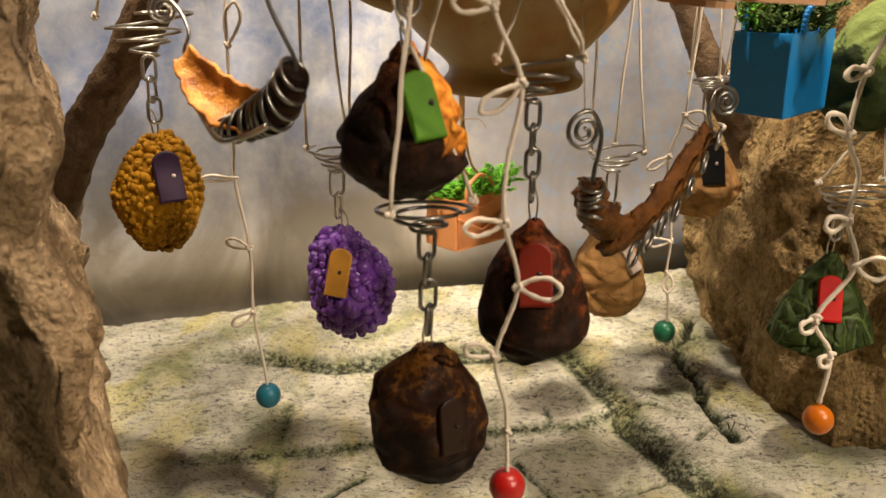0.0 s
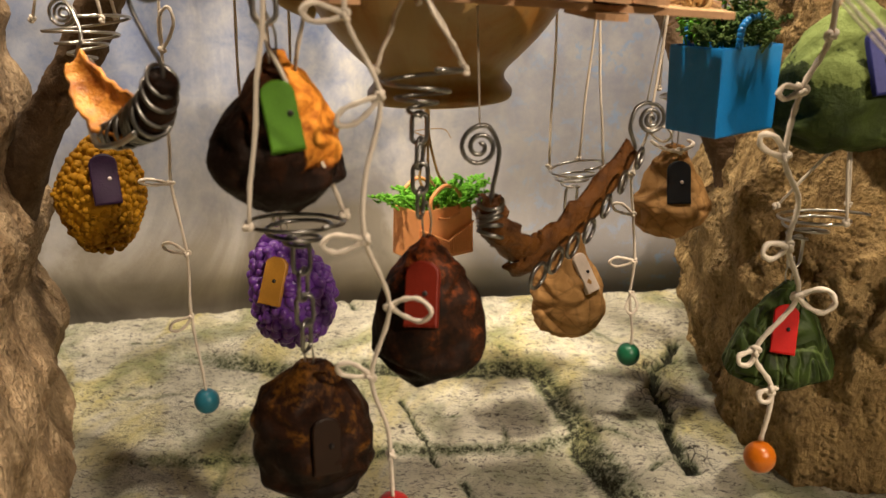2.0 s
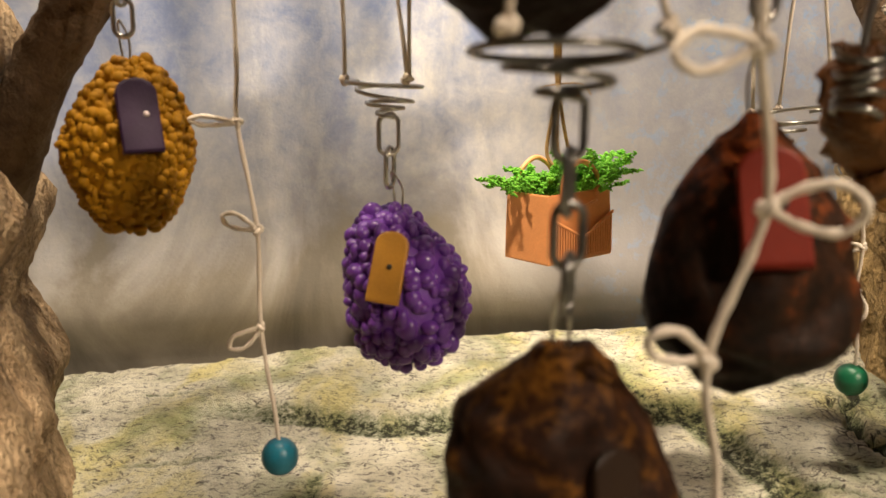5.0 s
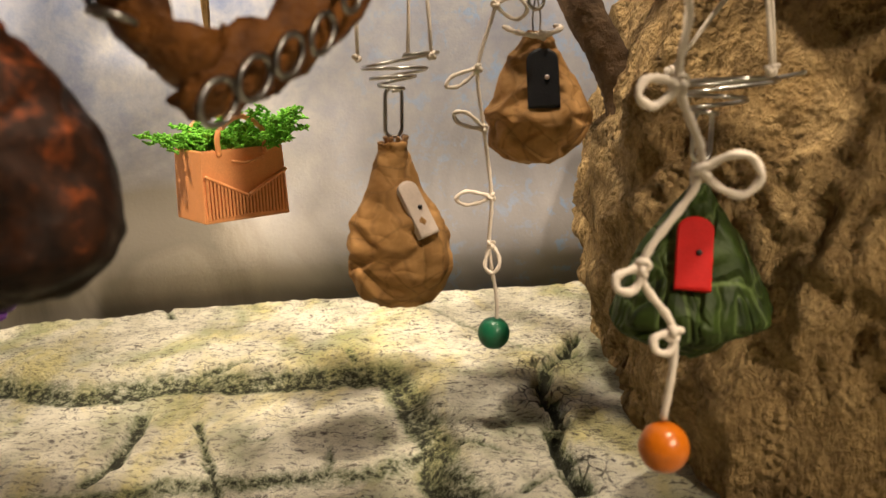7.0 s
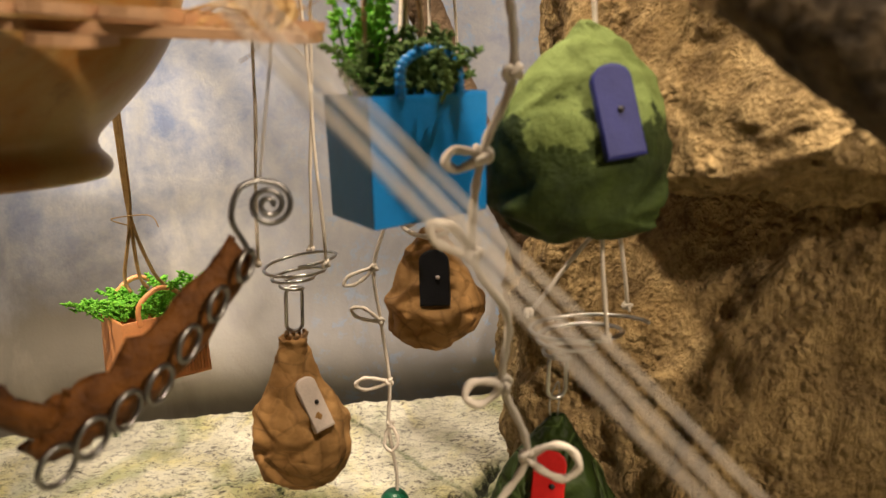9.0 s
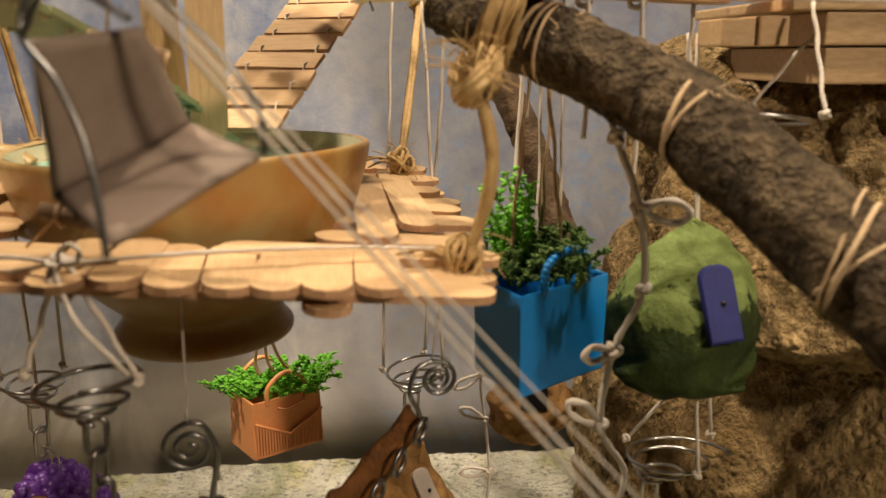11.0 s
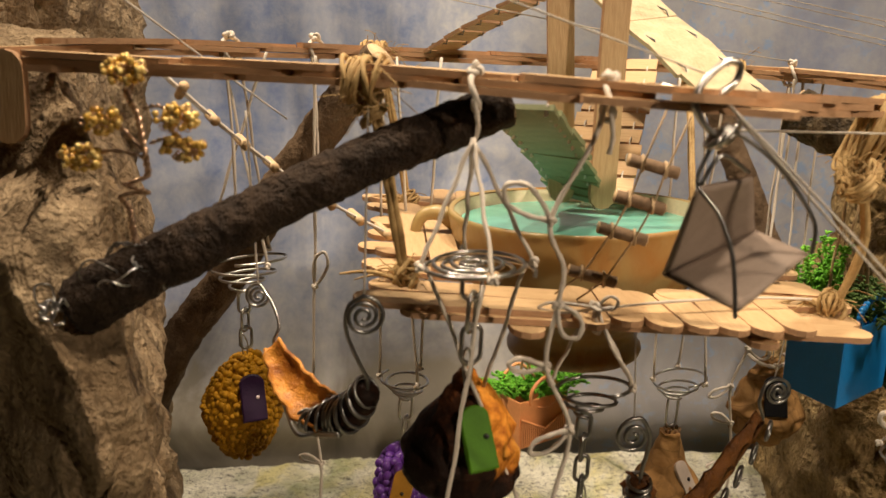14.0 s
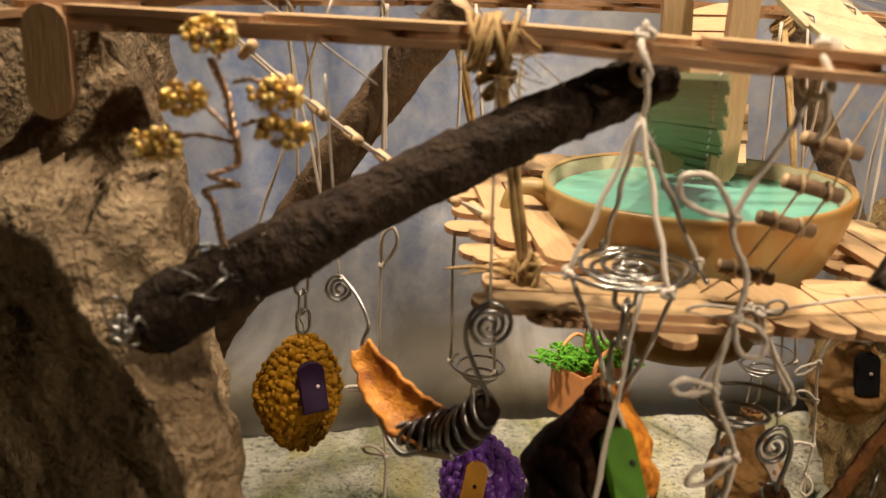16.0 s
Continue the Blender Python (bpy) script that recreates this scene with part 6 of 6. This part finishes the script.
# twig rope ladder over the bowl
ladder = thing("rope_ladder", (23, 211, 203), "rope ladder of short twig rungs on thin twine", "ladder", "rope ladders")
RUNGS = [(36.7, 208.5, 235.5), (33.8, 207.5, 226.3), (30.2, 210, 217.2), (23, 211, 205)]
for k, p in enumerate(RUNGS):
    d = Vector((0.95, 0.1, -0.26)).normalized() * 6.6
    bm = bmesh.new()
    tube(bm, [Vector(p) - d, Vector(p), Vector(p) + d], 1.7, 10, rough=0.10)
    rung = part("rung", bm, M["twig"], ladder)
    for e in (-1, 1):
        bm = bmesh.new()
        tube(bm, [Vector(p) + d * e * 0.97, Vector(p) + d * e * 1.03], 1.55, 10)
        part("cut_end", bm, M["twig_end"], rung)
    for off in (-0.45, 0.5):
        bm = bmesh.new()
        tube(bm, [Vector(p) + d * off + Vector((0, 2.0 * math.cos(th), 2.0 * math.sin(th))) for th in [2 * math.pi * i / 12 for i in range(12)]], 0.45, 6, closed=True)
        part("lashing", bm, M["jute"], rung)
for off in (-0.45, 0.5):
    bm = bmesh.new()
    d = Vector((0.95, 0.1, -0.26)).normalized() * 6.6 * off
    tube(bm, [Vector(p) + d + Vector((0, -1.7, 0)) for p in [(41, 204, 250)] + RUNGS + [(16, 212, 199)]], 0.3, 5)
    part("side_twine", bm, M["jute"], ladder)

# bead-like twig ladder slung from rail to platform
ladder = thing("rope_ladder", (-43, 241, 206), "slung ladder of small pale twig rungs on white cord", "ladder", "rope ladders")
A, Z = Vector((-106, 232, 257)), Vector((-38, 243, 207))
for k in range(8):
    u = (k + 0.7) / 8
    p = A.lerp(Z, u) + Vector((0, 0, -4.5 * math.sin(math.pi * u)))
    d = Vector((0.55, -0.8, -0.15 + 0.5 * (k < 1))).normalized() * 4.6
    bm = bmesh.new()
    tube(bm, [p - d, p - d * 0.8, p + d * 0.8, p + d], 1.75, 9, rough=0.12, taper=lambda s: 0.85 + 0.15 * math.sin(s * 9))
    rung = part("rung", bm, M["twig_end"], ladder)
    bm = bmesh.new()
    tube(bm, [p - d * 1.02, p - d * 0.98], 1.4, 9)
    part("cut_end", bm, M["twig"], rung)
for off in (-3.0, 3.0):
    bm = bmesh.new()
    tube(bm, [A.lerp(Z, u) + Vector((0.55, -0.8, 0)) * off + Vector((0, 0, -4.5 * math.sin(math.pi * u))) for u in [i / 20 for i in range(21)]], 0.5, 6, 0.9, 2)
    part("side_cord", bm, M["string"], ladder)

# wire tree with gold glass beads on the branch's end
tree = thing("bead_tree", (-93, 178, 214), "small twisted wire tree with clusters of gold glass beads", "wire tree")
trunk = [(-88.0, 176.2, 218.0), (-89.0, 177.0, 221.0), (-90.0, 177.8, 226.0), (-91.0, 176.2, 229.0), (-88.0, 177.0, 230.0), (-85.0, 177.8, 230.0), (-86.0, 176.2, 231.0), (-90.0, 177.0, 232.0), (-85.0, 177.8, 234.0), (-84.0, 176.2, 238.0), (-85.0, 177.0, 243.0), (-86.0, 177.8, 248.0), (-87.0, 176.2, 252.0), (-88.0, 177.0, 254.0)]
bm = bmesh.new()
for ph in (0, math.pi):
    line = spline(trunk, 10)
    tube(bm, [p + Vector((0.45 * math.cos(i * 0.9 + ph), 0.45 * math.sin(i * 0.9 + ph), 0)) for i, p in enumerate(line)], 0.46, 6)
part("trunk", bm, M["copper"], tree)
bm = bmesh.new()
sphere(bm, (0, 0, 0), 1.0, 7)
bmesh.ops.transform(bm, matrix=Matrix.Scale(MM, 4), verts=bm.verts)
BEAD = to_mesh("bead", bm, M["gold"])
TIPS = [(-87.5, 177, 258.5), (-93.5, 176, 247), (-99, 175, 238.5), (-76, 177, 248), (-75, 177, 241)]
FORK = [(-86.5, 177, 254), (-85, 177, 240), (-84.5, 177, 238.5), (-84, 177, 250), (-83, 177, 242)]
for k, (tip, fork) in enumerate(zip(TIPS, FORK)):
    bm = bmesh.new()
    tip, fork = Vector(tip), Vector(fork)
    for ph in (0, math.pi):
        line = spline([fork, fork.lerp(tip, 0.5) + Vector((0, 0, 1.5)), tip], 8)
        tube(bm, [p + Vector((0.3 * math.cos(i * 1.1 + ph), 0, 0.3 * math.sin(i * 1.1 + ph))) for i, p in enumerate(line)], 0.28, 5)
    twig = part("twig", bm, M["copper"], tree)
    r2 = random.Random(k)
    for i in range(60):
        a, q = r2.uniform(0, 2 * math.pi), math.sqrt(r2.uniform(0, 1))
        p = tip + Vector((5.0 * q * math.cos(a), r2.uniform(-2.6, 0.6), 3.0 * q * math.sin(a) + r2.uniform(-0.4, 0.4)))
        place("bead", BEAD, Matrix.Translation(p) @ Matrix.Scale(r2.uniform(0.68, 0.95), 4), twig)
    bm = bmesh.new()
    for i in range(26):
        a, q = r2.uniform(0, 2 * math.pi), r2.uniform(0.2, 1)
        p = tip + Vector((5.0 * q * math.cos(a), r2.uniform(-2.4, 0.6), 3.0 * q * math.sin(a)))
        tube(bm, [p + Vector((0.8 * math.cos(h), 0.3 * math.cos(h + 1), 0.8 * math.sin(h))) for h in [2 * math.pi * n / 8 for n in range(8)]], 0.15, 4, closed=True)
    part("bead_wire", bm, M["copper"], twig)
for pts in ([(-89, 178, 217), (-94, 177, 217), (-97, 178, 212), (-95, 180, 207)], [(-89, 178, 217), (-84, 177, 218), (-80, 178, 220), (-76, 180, 219)], [(-89, 178, 217), (-88, 174, 214), (-84, 174, 211), (-82, 177, 207)]):
    bm = bmesh.new()
    for ph in (0, math.pi):
        tube(bm, [p + Vector((0.4 * math.cos(i * 1.0 + ph), 0, 0.4 * math.sin(i * 1.0 + ph))) for i, p in enumerate(spline(pts, 9))], 0.3, 5)
    part("root_wire", bm, M["wire"], tree)
lash = thing("wire_lashing", (-102, 173, 203), "thin shiny wire looped round the branch's foot", "wire")
for c, rr, turn in (((-96, 173, 210), 5.2, (0.3, 0.5, 0.2)), ((-92, 173, 208), 4.6, (1.2, 0.3, 0.9)), ((-89, 173.5, 209), 4.2, (0.7, -0.6, 0.3))):
    m = Euler(turn).to_matrix()
    bm = bmesh.new()
    tube(bm, [Vector(c) + m @ Vector((rr * math.cos(a), 0.6 * math.sin(3 * a), rr * 0.8 * math.sin(a))) for a in [2 * math.pi * i / 28 for i in range(28)]], 0.26, 5, closed=True)
    part("wire_turn", bm, M["wire"], lash)
r2 = random.Random(12)
for k in range(7):
    bm = bmesh.new()
    m = Euler((r2.uniform(0, 3), r2.uniform(0, 3), r2.uniform(0, 3))).to_matrix()
    c = Vector((-106 + r2.uniform(-3, 3), 169 + r2.uniform(-1.5, 1.5), 203 + r2.uniform(-3, 3)))
    rr = r2.uniform(1.5, 3.0)
    tube(bm, [c + m @ Vector((rr * math.cos(a), rr * 0.8 * math.sin(a), 0.8 * math.sin(3 * a))) for a in [2 * math.pi * i / 18 for i in range(18)]], 0.3, 5, closed=True)
    part("wire_turn", bm, M["wire"], lash)


# long stays: clear cord from the hook to the foreground, thin threads over the tower
def stay(name, label, a, b, r, n=2, gap=1.2, sag=0.0):
    t = thing(name, b, label, "thread", "stay threads")
    a, b = Vector(a), Vector(b)
    for k in range(n):
        o = Vector((gap * (k - (n - 1) / 2), 0, gap * 0.5 * k))
        bm = bmesh.new()
        tube(bm, [a.lerp(b, i / 24) + o * min(1, i / 4) + Vector((0, 0, -sag * math.sin(math.pi * i / 24))) for i in range(25)], r, 7, 0.7, 2)
        part("strand", bm, M["thread"], t)
    return t


stay("stay_thread", "pale double cord stretched from the chair hook over the ground", (43, 171.5, 256), (200, 136, 92), 0.27, 2, 1.3)
stay("stay_thread", "thin pale cord running beside the double cord", (47, 176, 252), (205, 150, 90), 0.2, 1)
stay("stay_thread", "thin white thread stretched over the walkway", (-70, 200, 300), (43, 176, 259), 0.22, 1)
stay("stay_thread", "thin white thread stretched over the walkway", (-120, 230, 300), (110, 350, 262), 0.22, 1, 0, 3)
stay("stay_thread", "thin white thread stretched over the tower", (-60, 260, 305), (190, 330, 257), 0.2, 2, 2.5)
stay("stay_thread", "thin white thread stretched over the tower", (-20, 300, 305), (230, 380, 262), 0.2, 2, 3.0)
stay("stay_thread", "thin white thread from the rock pillar to the rail", (-140, 215, 300), (-66, 228, 244), 0.3, 1)
stay("stay_thread", "thin white thread stretched level past the branch", (47, 200, 246), (210, 232, 243), 0.3, 1)


# cord ties wound over the rails
def rail_tie(p, drop, label):
    t = thing("cord_tie", (p[0], p[1], p[2] - drop), label, "cord", "rail ties")
    p = Vector(p)
    bm = bmesh.new()
    pts = [p + Vector((1.0 * math.sin(2 * th), 6.2 * math.cos(th), 3.4 + 4.4 * math.sin(th))) for th in [2 * math.pi * i / 24 for i in range(24)]]
    tube(bm, pts, 0.7, 8, 0.8, 2, closed=True)
    part("turn", bm, M["string"], t)
    bm = bmesh.new()
    knot(bm, p + Vector((0, -2, 8.5)), 0.75, 1.5)
    part("knot", bm, M["string"], t)
    bm = bmesh.new()
    cord(bm, [p + Vector((0, -6, 2)), p + Vector((1.0, -5, -drop * 0.5)), p + Vector((0.5, -4, -drop))], 0.55)
    part("tail", bm, M["string"], t)
    return t


for p, d in (((-8, 190, 251), 7), ((22, 182, 250), 8), ((-99, 272, 260), 50), ((-75, 294, 260), 45), ((112, 357, 253), 40), ((120, 256, 246), 30), ((133, 264, 246), 40)):
    rail_tie(p, d, "white cord tied round the walkway rail")

# white cord tied over the platform's front edge, carrying the coil below
tie = thing("cord_tie", (24, 203, 190), "white cord knotted over the platform's front edge", "cord", "rail ties")
bm = bmesh.new()
tube(bm, [Vector((24 + 0.8 * math.sin(2 * th), 203 + 5.0 * math.cos(th), 195.5 + 3.6 * math.sin(th))) for th in [2 * math.pi * i / 22 for i in range(22)]], 0.6, 7, 0.8, 2, closed=True)
part("turn", bm, M["string"], tie)
for a, b, w in (((24, 200, 199.5), (9, 203, 198), 3.6), ((24, 200, 199.5), (29, 199, 202), 2.6)):
    bm = bmesh.new()
    loop(bm, a, b, w, 0.42)
    part("bow_loop", bm, M["string"], tie)
bm = bmesh.new()
knot(bm, (24, 199.5, 199.5), 0.6, 1.4)
part("knot", bm, M["string"], tie)
bm = bmesh.new()
cord(bm, [(24, 199, 199), (28, 197, 190), (33, 199, 182), (34, 202, 178)], 0.5)
part("tail", bm, M["string"], tie)
bm = bmesh.new()
cord(bm, [(25, 201, 199), (45, 212, 198.5), (70, 224, 197), (88, 232, 195)], 0.42)
part("long_end", bm, M["string"], tie)
